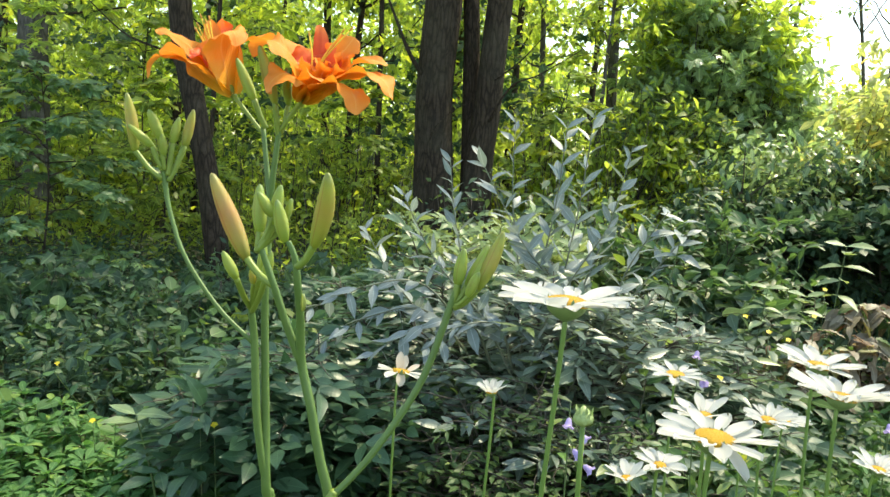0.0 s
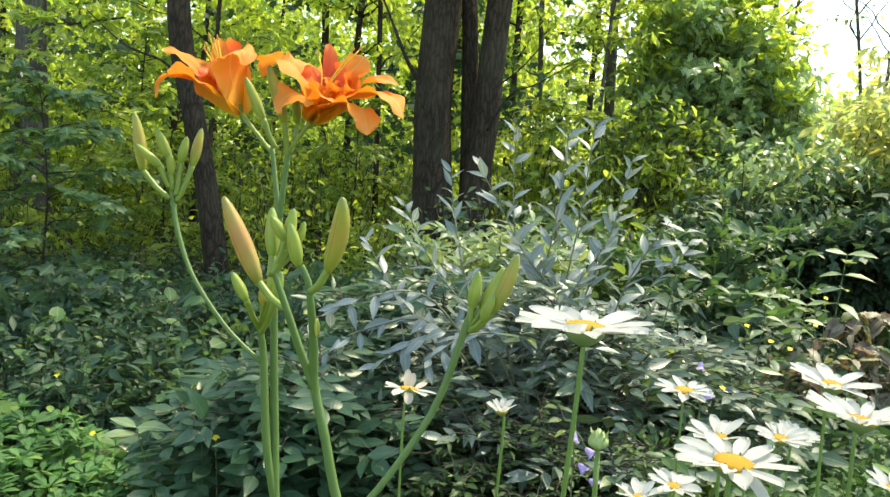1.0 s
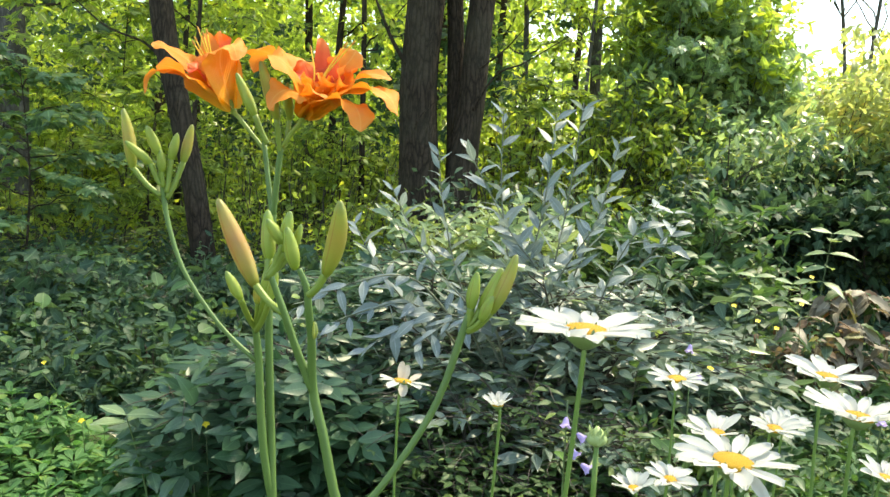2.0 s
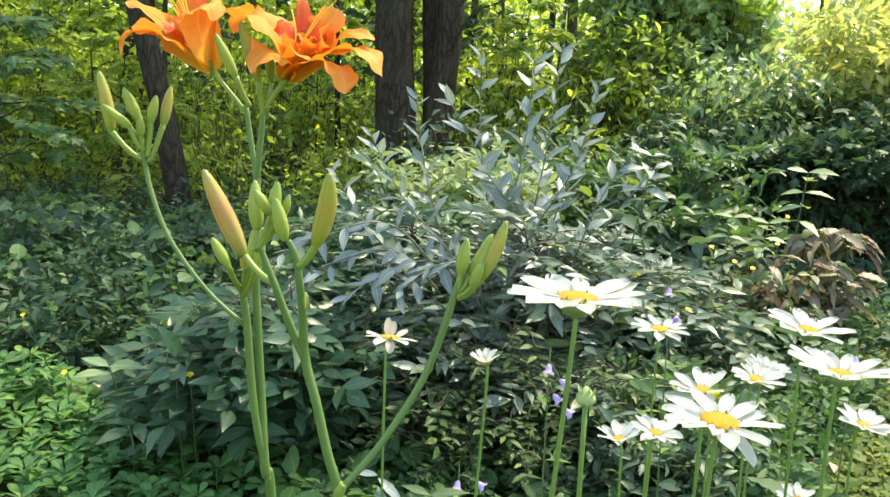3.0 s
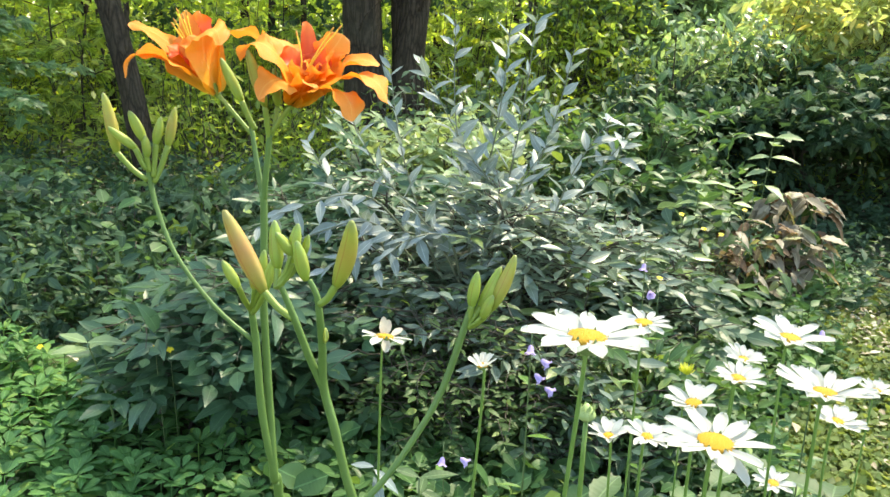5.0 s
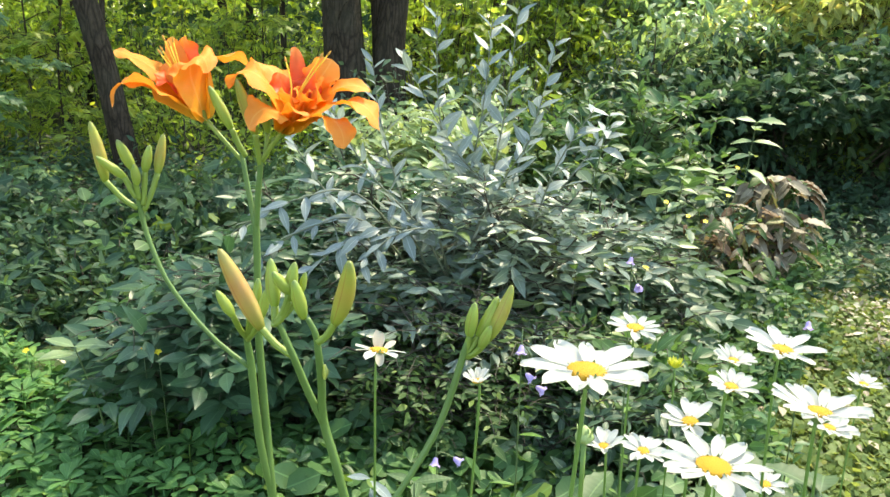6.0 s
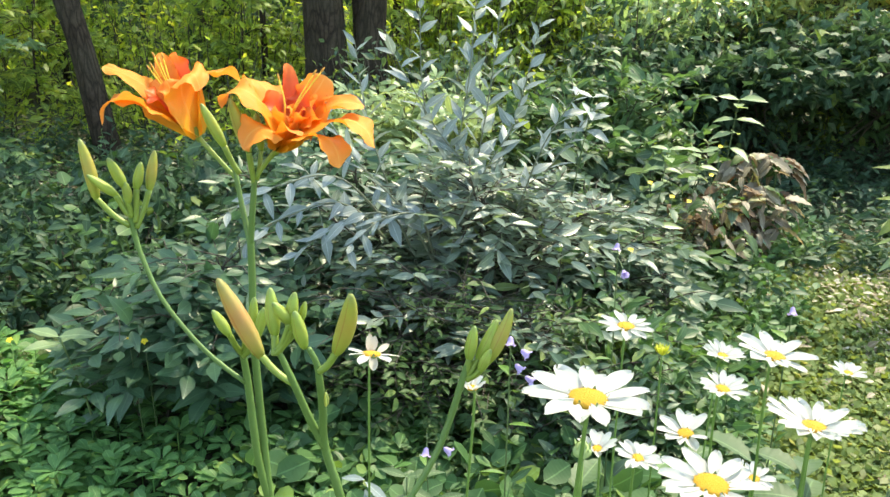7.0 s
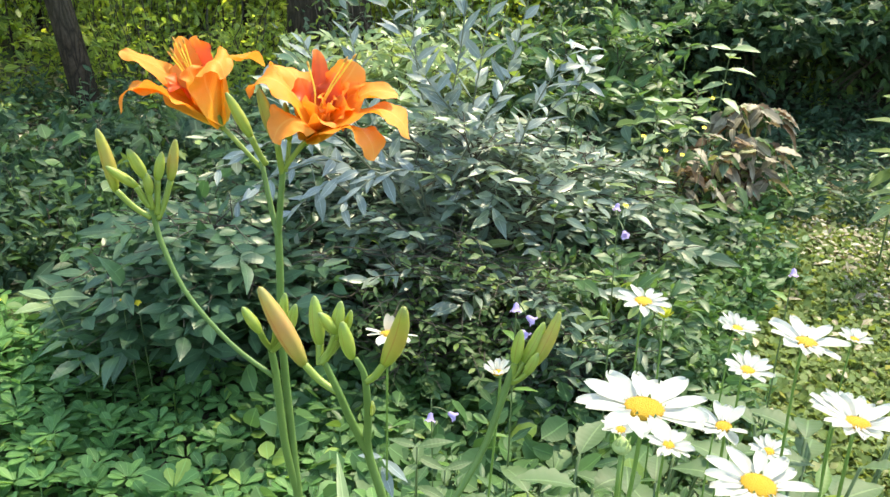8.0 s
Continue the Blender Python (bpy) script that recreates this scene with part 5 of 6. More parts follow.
lily = thing("lily_plant", (-0.10, 0.76, 0.0), "tall lily plant with two open double orange flowers and green buds", "flower", "lily plants")
stem(lily, [(-0.10, 0.76, -0.02), (-0.125, 0.74, 0.45), (-0.140, 0.705, 0.865), (-0.143, 0.69, 0.915), (-0.147, 0.692, 0.980), (-0.151, 0.692, 1.055), (-0.152, 0.69, 1.100), (-0.151, 0.69, 1.139), (-0.151, 0.69, 1.180)], [0.0068, 0.0062, 0.0060, 0.0056, 0.0048, 0.0045, 0.0042, 0.0040, 0.0040], 44)
stem(lily, [(-0.1425, 0.691, 0.915), (-0.1465, 0.687, 0.940), (-0.1530, 0.685, 0.985), (-0.1575, 0.683, 1.052), (-0.160, 0.677, 1.082)], [0.0030, 0.0044, 0.0047, 0.0044, 0.0034], 22, "branch")
stem(lily, [(-0.151, 0.69, 1.172), (-0.157, 0.695, 1.20), (-0.163, 0.70, 1.233)], [0.0036, 0.0030, 0.0026], 8, "branch")
stem(lily, [(-0.151, 0.69, 1.172), (-0.148, 0.687, 1.20), (-0.144, 0.685, 1.235)], [0.0036, 0.0034, 0.0030], 8, "branch")
stem(lily, [(-0.162, 0.70, 1.226), (-0.176, 0.703, 1.241), (-0.194, 0.71, 1.259)], [0.0024, 0.0024, 0.0028], 8, "pedicel", STEM_PEDICEL)
stem(lily, [(-0.144, 0.685, 1.230), (-0.135, 0.683, 1.243), (-0.125, 0.68, 1.255)], [0.0026, 0.0026, 0.0030], 8, "pedicel", STEM_PEDICEL)
stem(lily, [(-0.1585, 0.682, 1.049), (-0.194, 0.69, 1.076), (-0.229, 0.70, 1.117), (-0.247, 0.708, 1.155), (-0.253, 0.71, 1.180), (-0.255, 0.708, 1.205)], [0.0028, 0.0026, 0.0026, 0.0028, 0.0032, 0.0026], 20, "branch")
lily_flower(lily, (-0.194, 0.71, 1.259), (-0.50, -0.05, 0.86),
            [([(-3, -8, 18), (-7, -12, 36), (-5, -14, 49), (4, -16, 51), (8, -17, 40)], 14), ([(-14, -9, 10), (-31, -14, 21), (-47, -16, 31), (-60, -18, 32)], 11),
             ([(-18, -2, 16), (-40, -5, 28), (-60, -6, 30), (-71, -7, 24), (-74, -8, 9)], 11, "slim"), ([(-20, 4, 20), (-42, 8, 39), (-60, 10, 49), (-76, 12, 54)], 6.5),
             ([(-12, 8, 22), (-23, 14, 42), (-29, 18, 54), (-33, 20, 65)], 6.5), ([(-3, 7, 24), (-2, 13, 44), (8, 17, 51), (22, 20, 51), (33, 21, 43)], 8.5)],
            [([(-8, 6, 22), (-14, 12, 44), (-17, 16, 58), (-21, 18, 66)], 8, "red"), ([(-14, 0, 17), (-29, -2, 30), (-40, -3, 37)], 8, "red"), ([(-9, -3, 20), (-17, -5, 37), (-21, -6, 46)], 8), ([(-11, 5, 20), (-26, 9, 36), (-36, 12, 44)], 7)],
            [(-33, -2, 57), (-31, -1, 65), (-27, 0, 61), (-36, 2, 54), (-25, 3, 64)], "double orange lily flower, trumpet shaped, red in its throat")
lily_flower(lily, (-0.125, 0.68, 1.255), (0.34, -0.14, 0.92),
            [([(4, -9, 10), (-1, -16, 18), (-10, -21, 20), (-18, -24, 14), (-22, -26, 4)], 11), ([(4, -3, 14), (-6, -4, 32), (-22, -6, 46), (-34, -8, 45), (-40, -9, 33)], 11),
             ([(5, 5, 16), (-3, 12, 36), (-14, 18, 49), (-25, 22, 53)], 11), ([(12, 4, 18), (24, 10, 36), (33, 13, 48), (38, 15, 57)], 11),
             ([(12, 0, 14), (30, 2, 27), (50, 4, 37), (69, 6, 35)], 10.5), ([(12, -4, 11), (32, -8, 22), (56, -10, 26), (71, -12, 18), (78, -14, 5)], 12),
             ([(9, -9, 7), (24, -16, 14), (40, -22, 14), (49, -25, 4), (51, -26, -9)], 11.5), ([(7, -8, 8), (13, -15, 16), (20, -20, 18), (26, -22, 14)], 10)],
            [([(8, 6, 18), (11, 12, 36), (10, 16, 54), (8, 18, 66)], 5.0, "red"), ([(5, 3, 16), (0, 6, 32), (-4, 8, 46)], 9, "red"), ([(14, 3, 18), (20, 7, 36), (22, 9, 50)], 8, "red"), ([(14, -2, 16), (26, -2, 30), (33, -2, 44)], 8),
             ([(8, -5, 14), (8, -10, 27), (4, -13, 32)], 7), ([(14, -5, 14), (20, -11, 25), (26, -14, 28)], 8), ([(12, -2, 16), (14, -5, 30), (11, -7, 36)], 6), ([(13, -3, 16), (19, -7, 30), (23, -9, 33)], 6), ([(16, -4, 13), (29, -9, 24), (37, -12, 27)], 8), ([(18, 2, 16), (32, 4, 32), (41, 5, 42)], 8)],
            [(36, 8, 62), (30, 6, 60), (2, 6, 56)], "double orange lily flower with red inner petals, wide open")
bud(lily, (-0.168, 0.69, 1.254), (-0.185, 0.69, 1.288), 0.0052, BUD_GREEN, pedicel=(-0.158, 0.693, 1.232))
bud(lily, (-0.147, 0.68, 1.252), (-0.157, 0.663, 1.296), 0.0058, BUD_MID, pedicel=(-0.145, 0.686, 1.225))
bud(lily, (-0.139, 0.69, 1.252), (-0.141, 0.685, 1.282), 0.0045, BUD_GREEN, pedicel=(-0.143, 0.686, 1.228))
bud(lily, (-0.281, 0.71, 1.204), (-0.290, 0.71, 1.254), 0.0062, BUD_MID, 0.001, (-0.255, 0.709, 1.182), "yellow-green bud flushed orange")
bud(lily, (-0.262, 0.705, 1.209), (-0.283, 0.70, 1.227), 0.0046, BUD_GREEN, 0, (-0.255, 0.707, 1.192))
bud(lily, (-0.255, 0.705, 1.216), (-0.265, 0.70, 1.241), 0.0054, BUD_GREEN, 0, (-0.253, 0.708, 1.19))
bud(lily, (-0.2475, 0.71, 1.213), (-0.242, 0.71, 1.236), 0.0048, BUD_GREEN, 0, (-0.250, 0.709, 1.185))
bud(lily, (-0.2385, 0.715, 1.211), (-0.233, 0.72, 1.244), 0.0052, BUD_MID, 0, (-0.250, 0.71, 1.180))
bud(lily, (-0.253, 0.706, 1.203), (-0.2535, 0.702, 1.221), 0.0045, BUD_GREEN)
bud(lily, (-0.163, 0.648, 1.108), (-0.1753, 0.6476, 1.1295), 0.0052, BUD_GREEN, 0, (-0.160, 0.676, 1.080), "small pale green bud")
bud(lily, (-0.1464, 0.657, 1.109), (-0.1434, 0.655, 1.138), 0.0048, BUD_GREEN, 0, (-0.159, 0.676, 1.079), "small pale green bud")
bud(lily, (-0.140, 0.650, 1.108), (-0.1345, 0.645, 1.133), 0.0048, BUD_GREEN, 0, (-0.158, 0.676, 1.077), "small pale green bud")
bud(lily, (-0.153, 0.660, 1.103), (-0.154, 0.657, 1.117), 0.0034, BUD_MID, 0, (-0.159, 0.676, 1.080))

lily2 = thing("lily_plant", (-0.02, 0.56, 0.0), "forked lily stem with clusters of ripening buds, none open", "flower", "lily plants")
stem(lily2, [(-0.02, 0.56, -0.02), (-0.028, 0.545, 0.45), (-0.043, 0.532, 0.88), (-0.0515, 0.530, 0.974), (-0.0605, 0.530, 1.010), (-0.0690, 0.531, 1.046), (-0.0770, 0.532, 1.076), (-0.0768, 0.522, 1.108), (-0.0774, 0.513, 1.132), (-0.0790, 0.511, 1.147), (-0.0840, 0.511, 1.158)], [0.0058, 0.0052, 0.0048, 0.0046, 0.0043, 0.0042, 0.0040, 0.0036, 0.0033, 0.0028, 0.0022], 54)
stem(lily2, [(-0.0525, 0.5285, 0.978), (-0.0510, 0.5275, 0.984), (-0.0485, 0.5275, 0.990)], [0.0034, 0.0052, 0.0036], 8, "node", STEM_PEDICEL)
stem(lily2, [(-0.0742, 0.5185, 1.113), (-0.0735, 0.5165, 1.118), (-0.0740, 0.5160, 1.124)], [0.0014, 0.0028, 0.0012], 6, "dry_bract", LEAF_GOLD)
stem(lily2, [(-0.0770, 0.532, 1.074), (-0.0870, 0.528, 1.100), (-0.0960, 0.523, 1.128), (-0.1055, 0.52, 1.154)], [0.0036, 0.0036, 0.0032, 0.0024], 14, "branch")
stem(lily2, [(-0.0500, 0.5275, 0.986), (-0.026, 0.535, 1.015), (0.003, 0.545, 1.065), (0.020, 0.55, 1.121), (0.024, 0.55, 1.134)], [0.0032, 0.0032, 0.0032, 0.0034, 0.0030], 20, "branch")
bud(lily2, (-0.1180, 0.534, 1.141), (-0.1437, 0.5335, 1.1955), 0.0074, BUD_RIPE, 0.0, (-0.0962, 0.523, 1.127), "long ripe bud flushed orange")
bud(lily2, (-0.0662, 0.507, 1.156), (-0.0552, 0.488, 1.2025), 0.0070, BUD_MID, 0.0025, (-0.0775, 0.510, 1.142), "long yellow-green bud, slightly curved")
bud(lily2, (-0.0865, 0.513, 1.157), (-0.092, 0.51, 1.183), 0.0052, BUD_GREEN)
bud(lily2, (-0.107, 0.525, 1.160), (-0.110, 0.53, 1.191), 0.0056, BUD_GREEN, 0, (-0.107, 0.521, 1.148))
bud(lily2, (-0.096, 0.518, 1.172), (-0.106, 0.515, 1.187), 0.0045, BUD_GREEN, 0, (-0.106, 0.52, 1.152))
bud(lily2, (-0.097, 0.52, 1.166), (-0.093, 0.52, 1.192), 0.0050, BUD_GREEN, 0, (-0.106, 0.52, 1.150))
bud(lily2, (-0.090, 0.525, 1.170), (-0.087, 0.525, 1.184), 0.0030, BUD_GREEN, 0, (-0.104, 0.521, 1.152))
bud(lily2, (0.036, 0.55, 1.130), (0.051, 0.55, 1.170), 0.0056, BUD_MID, 0.0015, (0.021, 0.55, 1.117), "long yellow-green bud, slightly curved")
bud(lily2, (0.029, 0.552, 1.131), (0.042, 0.555, 1.160), 0.0052, BUD_GREEN, 0.001, (0.021, 0.55, 1.121))
bud(lily2, (0.023, 0.55, 1.132), (0.026, 0.55, 1.157), 0.0050, BUD_GREEN, 0, (0.021, 0.55, 1.122))
bud(lily2, (0.0305, 0.546, 1.126), (0.037, 0.543, 1.143), 0.0042, BUD_GREEN, 0, (0.021, 0.55, 1.119))


# ---- daisies ----
def daisy_petal(length, width, bowed, cup):
    rows = [(0.0, 0.34), (0.15, 0.62), (0.38, 0.95), (0.60, 1.0), (0.80, 0.76), (0.93, 0.42), (1.0, 0.10)]
    c = np.linspace(-1, 1, 5)
    v, u = [], []
    for s, w in rows:
        for k in c:
            notch = -0.03 * length * (abs(k) > 0.4) if s == 1.0 else 0
            v.append((s * length + notch, k * w * width, bowed * length * s * (1 - 0.9 * s) - cup * width * (1 - k * k) * 0.5 + 0.05 * width * math.cos(6 * k)))
            u.append(((k + 1) / 2, s))
    f = []
    for i in range(len(rows) - 1):
        for j in range(4):
            a = i * 5 + j
            f += [(a, a + 5, a + 6), (a, a + 6, a + 1)]
    return np.array(v), np.array(f), np.array(u)


PETAL_MESHES = []
for k in range(5):
    g = Geo()
    g.add(*daisy_petal(1.0, 0.160 + 0.02 * (k % 3), 0.10 + 0.06 * (k % 2), 0.5 + 0.2 * k))
    PETAL_MESHES.append(g.mesh("daisy_petal", WHITE))


def disc_mesh(r):
    """A domed disc of small florets in spirals."""
    g = Geo()
    n = 10
    v, f = [(0, 0, 0.30 * r)], []
    for i in range(1, 6):
        a = i / 5 * np.pi / 2
        for j in range(n * 2):
            t = j / (n * 2) * 2 * np.pi
            v.append((r * math.sin(a) * math.cos(t), r * math.sin(a) * math.sin(t), 0.30 * r * math.cos(a) - (0.10 * r if i == 5 else 0)))
    m = n * 2
    for j in range(m):
        f.append((0, 1 + j, 1 + (j + 1) % m))
        for i in range(4):
            a, b = 1 + i * m + j, 1 + i * m + (j + 1) % m
            f += [(a, a + m, b + m), (a, b + m, b)]
    g.add(v, f, np.zeros((len(v), 2)))
    cone = np.array([(1, 0, 0), (-0.5, 0.87, 0), (-0.5, -0.87, 0), (0, 0, 1.6)])
    for k in range(150):
        rad, t = r * 0.98 * math.sqrt((k + 0.5) / 150), k * 2.39996
        h = 0.30 * r * math.sqrt(max(0, 1 - (rad / r) ** 2))
        if 0.2 < rad / r < 0.3:
            h -= 0.04 * r
        g.add(cone * r * [0.060, 0.060, 0.042] + [rad * math.cos(t), rad * math.sin(t), h - 0.01 * r], [(0, 1, 3), (1, 2, 3), (2, 0, 3)], np.zeros((4, 2)))
    return g.mesh("disc", YELLOW)


DISC = disc_mesh(1.0)


def calyx_mesh():
    g = Geo()
    g.tube([(0, 0, -0.9), (0, 0, -0.75), (0, 0, -0.45), (0, 0, -0.12), (0, 0, 0.05)], [0.2, 0.5, 0.88, 1.02, 0.9], 12)
    n = 26
    t = np.arange(n) * 2.39996
    tier = np.linspace(0, 1, n)
    pos = np.stack([(0.6 + 0.4 * tier) * np.cos(t), (0.6 + 0.4 * tier) * np.sin(t), -0.7 + 0.45 * tier], 1)
    g.leaves(LANCE, pos, np.stack([0.35 * np.cos(t), 0.35 * np.sin(t), np.ones(n)], 1), np.stack([np.cos(t), np.sin(t), 0 * t], 1), 0.6, 1.6)
    return g.mesh("calyx", GREEN_CALYX)


CALYX = calyx_mesh()


def daisy(centre, radius, petals, tilt=(0, 0), raise_deg=0.0, foot=None, disc=0.30, label="white daisy with a yellow centre on a tall green stem", gaps=0.0, droop=(), thick=0.0024, odd=None, lifts=()):
    centre = np.array(centre, float)
    foot = foot or (centre[0] + rng.normal() * 0.015, centre[1] + rng.normal() * 0.02)
    base = np.array([foot[0], foot[1], gz(*foot)])
    t = thing("daisy", base, label, "flower", "daisies")
    head = pose(*(centre - base), tilt[0], tilt[1], 0)
    r = radius * disc
    down = np.array(head.to_3x3() @ Vector((0, 0, -1)))
    end = centre - base + down * r * 0.8
    path = smooth_path([(0, 0, -0.02), end * [0.25, 0.25, 0.35] + [rng.normal() * 0.008, rng.normal() * 0.008, 0], end * [0.72, 0.72, 0.7] + [rng.normal() * 0.006, 0, 0], end + down * 0.03, end], 26)
    g = Geo()
    g.tube(path, np.interp(np.linspace(0, 1, 26), [0, 0.9, 1], [0.68 * thick, 0.56 * thick, 0.75 * thick]), 8)
    part("stem", g, STEM_DAISY, t)
    for k in range(5):
        i = int(rng.uniform(2, 12))
        a = rng.uniform(0, 6.3)
        g = Geo()
        g.leaves(LANCE, path[i], [math.cos(a), math.sin(a), 0.5], [0, 0, 1], rng.uniform(0.05, 0.09), 1.1)
        part("leaf", g, LEAF_WEED, t)
    cal = part("calyx", CALYX, None, t)
    cal.matrix_basis = head @ Matrix.Scale(r * 0.95, 4)
    d = part("disc", DISC, None, t)
    d.matrix_basis = head @ Matrix.Scale(r, 4)
    for k in range(petals):
        if rng.random() < gaps:
            continue
        ob = part("petal", PETAL_MESHES[k % 5], None, t)
        lift = raise_deg + float(np.clip(rng.normal(), -1.3, 1.3)) * 6 + (4 if k % 2 else -2)
        if k in droop:
            lift -= 26
        if lifts:
            lift = lifts[k % len(lifts)]
        reach = (radius - r * 0.75) * rng.uniform(0.90, 1.06)
        turn = 360 / petals * k + rng.normal() * 4
        size = Matrix.Diagonal((reach * (0.85 if lifts and k % 3 else 1.0), reach * (1.2 if lifts else 1.0) * 1.25 * (13 / petals) ** 0.75 * rng.uniform(0.88, 1.15), reach, 1))
        ob.matrix_basis = head @ pose(0, 0, 0, 0, 0, turn) @ pose(r * 0.75, 0, 0.001, 0, -lift, 0) @ pose(0, 0, 0, rng.normal() * 9) @ size
        if odd and abs(lift) > 30:
            ob.data = odd
    return t


daisy((0.092, 0.481, 1.138), 0.041, 13, (-1, 2), 6, (0.078, 0.50), 0.31, "large white daisy with broad flat petals and a yellow centre", thick=0.0026)
daisy((0.192, 0.513, 1.055), 0.039, 16, (3, 3), 5, (0.178, 0.53), 0.33, "large white daisy with many petals and a domed yellow centre", droop=(13,), thick=0.0028)
daisy((0.320, 0.707, 1.065), 0.038, 12, (2, 4), 12, (0.325, 0.72), 0.27, "white daisy with spread petals and a yellow centre")
daisy((0.281, 0.553, 1.078), 0.037, 19, (-3, 5), 14, (0.285, 0.56), 0.27, "white daisy with many upturned petals")
daisy((0.260, 0.983, 0.981), 0.035, 17, (3, 0), 5, (0.268, 0.99), 0.33)
daisy((0.310, 0.786, 0.992), 0.027, 15, (8, 5), 16, (0.315, 0.80), 0.30, "small white daisy with upturned petals")
daisy((0.206, 0.607, 1.042), 0.025, 12, (4, -6), 20, (0.205, 0.62), 0.28, "small white daisy with uneven upturned petals", gaps=0.08, droop=(9,))
daisy((0.193, 0.679, 0.976), 0.023, 13, (8, 3), 8, (0.190, 0.69), 0.26, "small white daisy with narrow petals")
daisy((0.184, 0.787, 0.922), 0.024, 11, (4, -8), 26, (0.17, 0.80), 0.26, "small white daisy, half open")
daisy((0.404, 1.016, 0.926), 0.029, 14, (8, 6), 20, (0.41, 1.03), 0.28, "small white daisy with upturned petals")
daisy((0.399, 0.750, 0.966), 0.028, 15, (4, 8), 16, (0.405, 0.76), 0.26, "small white daisy with upturned petals")
daisy((0.692, 1.200, 0.814), 0.029, 14, (6, 4), 18, None, 0.28, "small white daisy beside the lawn")
daisy((0.415, 0.900, 0.813), 0.026, 14, (10, 0), 14, None, 0.28, "small white daisy among taller stems")
daisy((0.048, 0.776, 0.998), 0.017, 16, (0, -4), 38, (0.052, 0.79), 0.34, "small white daisy, petals cupped upwards")
ODD_PETAL = PETAL_MESHES[0].copy()
ODD_PETAL.transform(Matrix.Diagonal((1.0, 0.68, 1.0, 1.0)))
ODD_PETAL.materials[0] = WILTED
fading = daisy((-0.058, 0.910, 0.974), 0.032, 9, (-14, 4), 8, (-0.065, 0.92), 0.36, "fading daisy with ragged, partly upright cream petals", odd=ODD_PETAL, lifts=(-2, 34, 70, 85, 8, -4, -24, -64, -12))


for turn, high, size, fall in ((-25, 0.800, 0.042, -0.55), (170, 0.803, 0.030, 0.05), (-60, 0.790, 0.040, -0.9)):
    g = Geo()
    a = radians(turn)
    at = np.array([-0.0665, 0.917, high]) - np.array(fading.location)
    g.leaves(FLAT, at, [math.cos(a), math.sin(a), fall], [0, -0.5, 1], size, 1.0)
    part("clasping_leaf", g, LEAF_SILVER, fading, "pale grey-green clasping leaf")


def closed_bud(place, radius, label, mat, spiky=False):
    x, y, z = place
    t = thing("flower_bud", (x, y, gz(x, y)), label, "flower bud", "closed flower buds")
    top = np.array([0, 0, z - gz(x, y)])
    g = Geo()
    g.tube(smooth_path([(0.01, 0.01, -0.02), (0.004, 0, top[2] * 0.6), top], 14), 0.0020, 7)
    part("stem", g, STEM_DAISY, t)
    g = Geo()
    g.tube(top + np.outer(np.linspace(-0.6, 1.4, 9), [0, 0, radius]), radius * np.array([0.25, 0.7, 0.95, 1.0, 0.95, 0.8, 0.6, 0.35, 0.1]), 10)
    n = 24
    a = np.arange(n) * 2.4
    tier = np.linspace(0, 1, n)
    pos = top + radius * np.stack([(0.95 - 0.3 * tier) * np.cos(a), (0.95 - 0.3 * tier) * np.sin(a), -0.4 + 1.0 * tier], 1)
    g.leaves(LANCE, pos, np.stack([(0.9 if spiky else 0.15) * np.cos(a), (0.9 if spiky else 0.15) * np.sin(a), np.ones(n)], 1), np.stack([np.cos(a), np.sin(a), 0 * a], 1), radius * (1.7 if spiky else 0.9), 1.4)
    part("bud", g, mat, t)


closed_bud((0.118, 0.588, 1.036), 0.0075, "round pale green daisy bud, still closed", BUD_PALE)
closed_bud((0.511, 1.56, 0.688), 0.009, "yellow-green flower bud with spiky tips", YELLOW_GREEN, True)


# ---- bellflowers and small yellow flowers ----
def bell(parent, at, way, size):
    turn = np.array(frame_of(way))
    n, m = 10, 7
    s = np.linspace(0, 1, m)
    ang = np.arange(n) * 2 * np.pi / n
    r = np.interp(s, [0, 0.15, 0.55, 0.8, 1.0], [0.08, 0.24, 0.32, 0.42, 0.60])
    rim = np.where(np.arange(n) % 2, 1.0, 0.80)
    v = np.stack([r[:, None] * np.cos(ang), r[:, None] * np.sin(ang), s[:, None] * np.where(s[:, None] > 0.9, rim, 1.0)], -1).reshape(-1, 3) * size
    i, j = np.meshgrid(np.arange(m - 1), np.arange(n), indexing="ij")
    p, q = (i * n + j).ravel(), (i * n + (j + 1) % n).ravel()
    g = Geo()
    g.add(v @ turn.T + np.array(at), np.concatenate([np.stack([p, q, q + n], 1), np.stack([p, q + n, p + n], 1)]), np.zeros((len(v), 2)))
    return part("bell", g, VIOLET, parent)


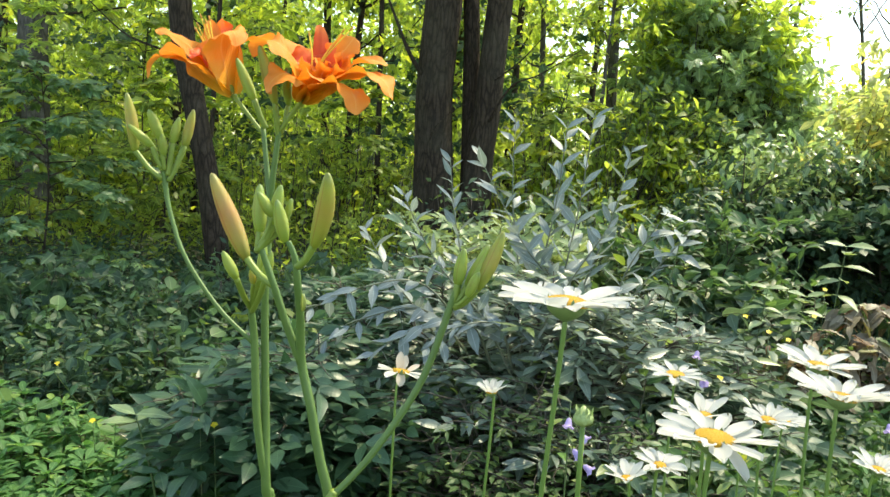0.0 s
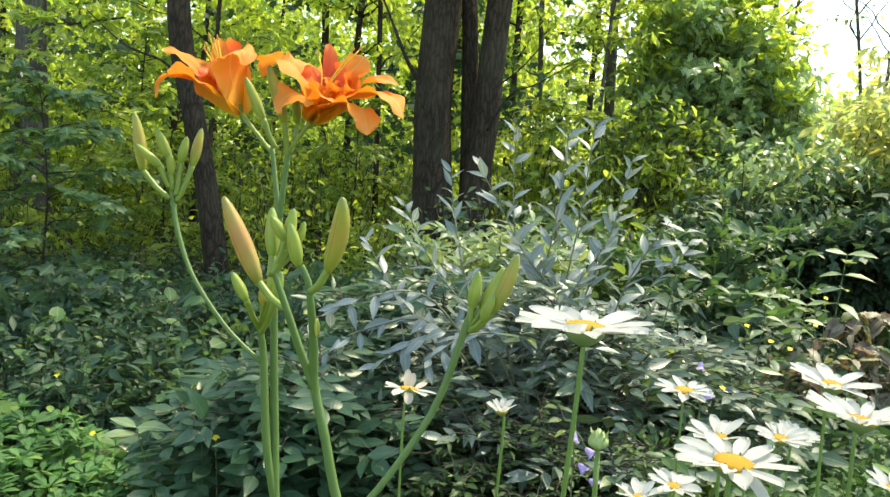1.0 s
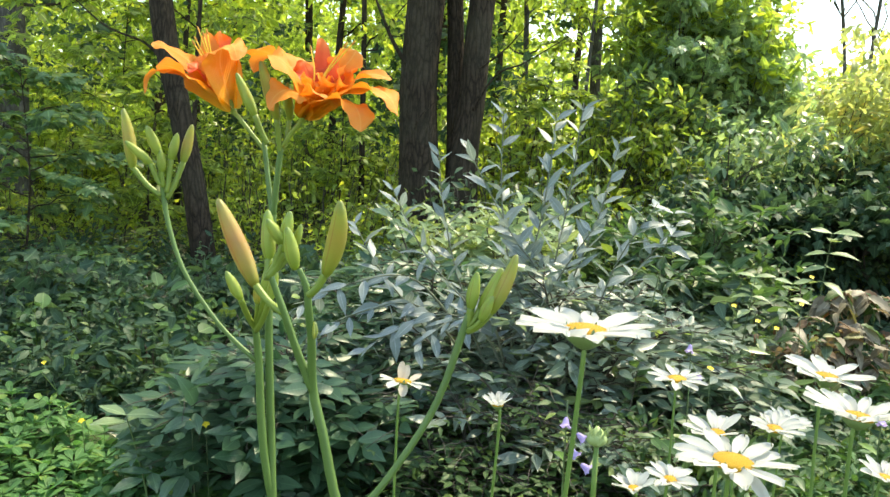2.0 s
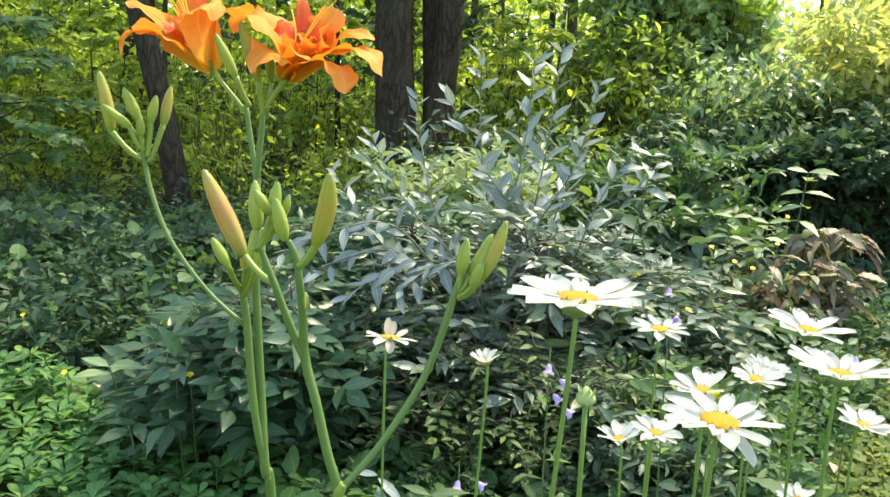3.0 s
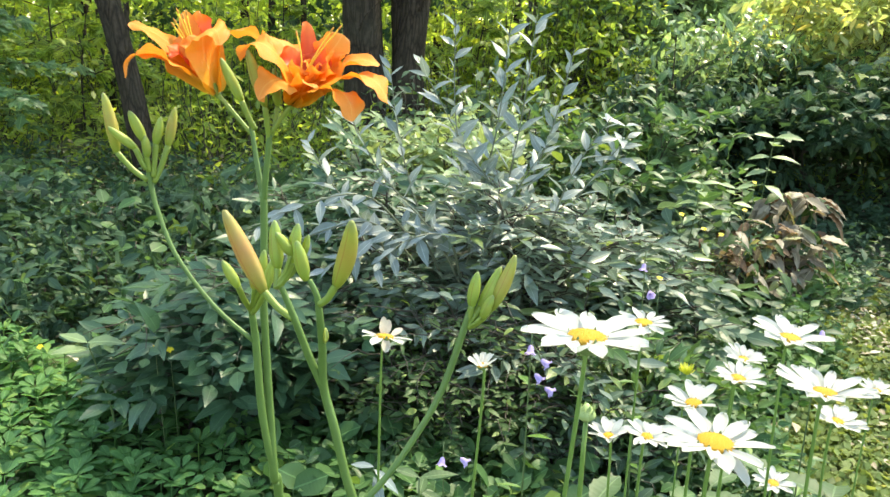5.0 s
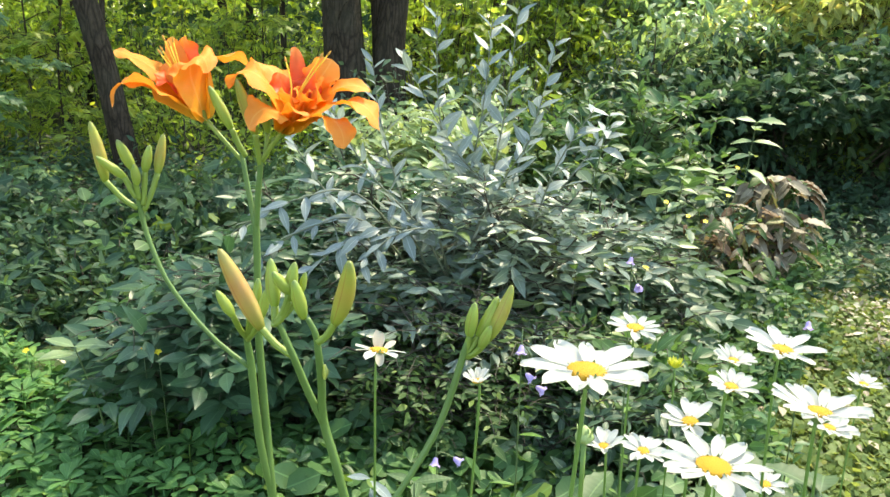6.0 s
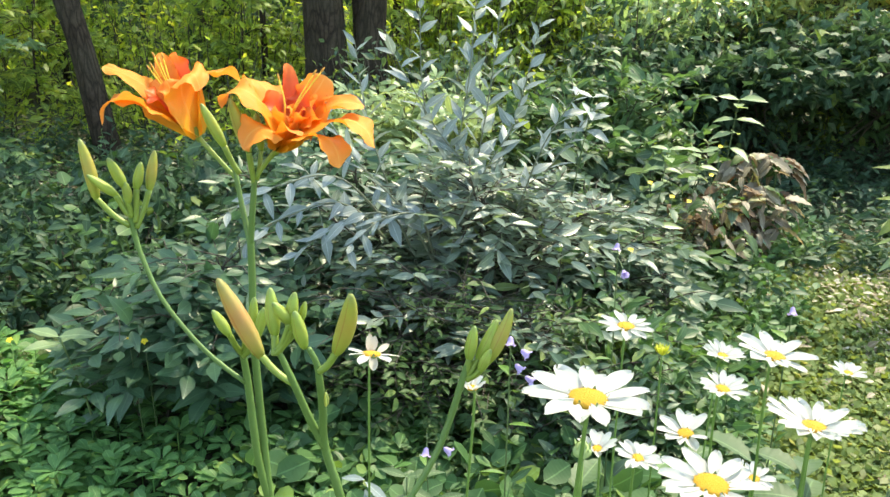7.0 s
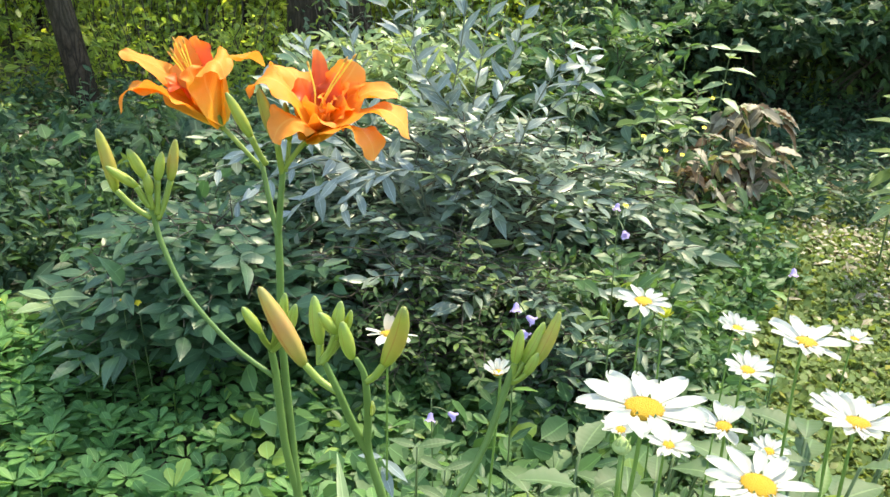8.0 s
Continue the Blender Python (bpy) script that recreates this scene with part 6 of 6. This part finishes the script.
def bellflower(bells, foot, label):
    x, y = foot
    base = np.array([x, y, gz(x, y)])
    t = thing("bellflower", base, label, "flower", "bellflowers")
    bells = [np.array(b) - base for b in bells]
    top = max(bells, key=lambda b: b[2]) + [0, 0, 0.03]
    path = smooth_path([(0, 0, -0.02), top * [0.5, 0.5, 0.5], top], 18)
    g = Geo()
    g.tube(path, np.linspace(0.0026, 0.0012, 18), 6)
    part("stem", g, STEM_WEED, t)
    for b in bells:
        side = b - path[int(np.argmin(np.abs(path[:, 2] - b[2] - 0.01)))]
        side[2] = -0.4 * np.linalg.norm(side[:2]) - 0.004
        bell(t, b, side / np.linalg.norm(side) + np.array([0, -0.25, -0.1]), 0.0185)
        g = Geo()
        g.tube(bend(path[int(np.argmin(np.abs(path[:, 2] - b[2] - 0.01)))], b, 0.004, 5), 0.0012, 5)
        part("flower_stalk", g, STEM_WEED, t)
    for k in range(7):
        a = k * 2.4
        g = Geo()
        g.leaves(LANCE, path[2 + 2 * k], [math.cos(a), math.sin(a), 0.3], [0, 0, 1], 0.055)
        part("leaf", g, LEAF_WEED, t)


bellflower([(0.061, 1.422, 0.550), (0.028, 1.42, 0.552)], (0.05, 1.46), "bellflower with two violet bells nodding low over the ground cover")
bellflower([(0.492, 1.83, 0.774), (0.487, 1.88, 0.826)], (0.52, 1.9), "bellflower with violet bells among the shrub leaves")
bellflower([(0.175, 1.40, 0.790), (0.195, 1.40, 0.763), (0.186, 1.40, 0.735), (0.207, 1.41, 0.705)], (0.19, 1.44), "bellflower stalk with pale violet bells up one side")
bellflower([(0.79, 1.6, 0.775)], (0.81, 1.64), "bellflower with a violet bell beside the lawn")


def yellow_flower(place, label="small yellow wildflower on a thin stem"):
    x, y, z = place
    t = thing("yellow_flower", (x, y, gz(x, y)), label, "flower", "small yellow wildflowers")
    top = (0, 0, z - gz(x, y))
    g = Geo()
    g.tube(bend((0.02, 0.01, -0.01), top, 0, 6), 0.0011, 4)
    part("stem", g, STEM_WEED, t)
    for k in range(5):
        a = k * 1.2566
        g = Geo()
        g.leaves(ROUND, top, [math.cos(a), math.sin(a), 0.3 + 0.6 * math.sin(a)], [0, -0.7, 1], 0.011)
        part("petal", g, YELLOW_PETAL, t)


for p in ((-0.76, 2.15, 0.455), (-0.72, 2.15, 0.45), (-1.25, 2.5, 0.30), (0.95, 2.9, 0.70), (1.05, 3.0, 0.66), (0.88, 2.95, 0.74), (1.2, 3.2, 0.72), (0.7, 2.5, 0.62), (1.3, 3.4, 0.80), (-1.6, 2.9, 0.36)):
    yellow_flower(p)


# ---- strap leaves at the lilies' feet ----
def strap_clump(place, blades, label):
    x, y = place
    t = thing("strap_leaves", (x, y, gz(x, y)), label, "plant", "strap-leaved clumps")
    for turn, length, lean, wide in blades:
        g = Geo()
        a = radians(turn)
        g.leaves(STRAP, (0.01 * math.cos(a), 0.01 * math.sin(a), -0.01), [lean * math.cos(a), lean * math.sin(a), 1], [-math.cos(a), -math.sin(a), lean], length, wide)
        part("leaf_blade", g, LEAF_PALE, t)


strap_clump((-0.10, 1.28), [(200, 0.34, 0.5, 1.1), (100, 0.42, 0.35, 1.2), (20, 0.40, 0.45, 1.1), (320, 0.36, 0.7, 1.0), (260, 0.3, 0.8, 1.0)], "clump of pale grey-green strap leaves")
strap_clump((0.10, 1.15), [(180, 0.34, 0.7, 1.1), (60, 0.36, 0.5, 1.2), (0, 0.36, 0.6, 1.1), (300, 0.3, 0.9, 1.0)], "clump of pale strap leaves by the daisies")
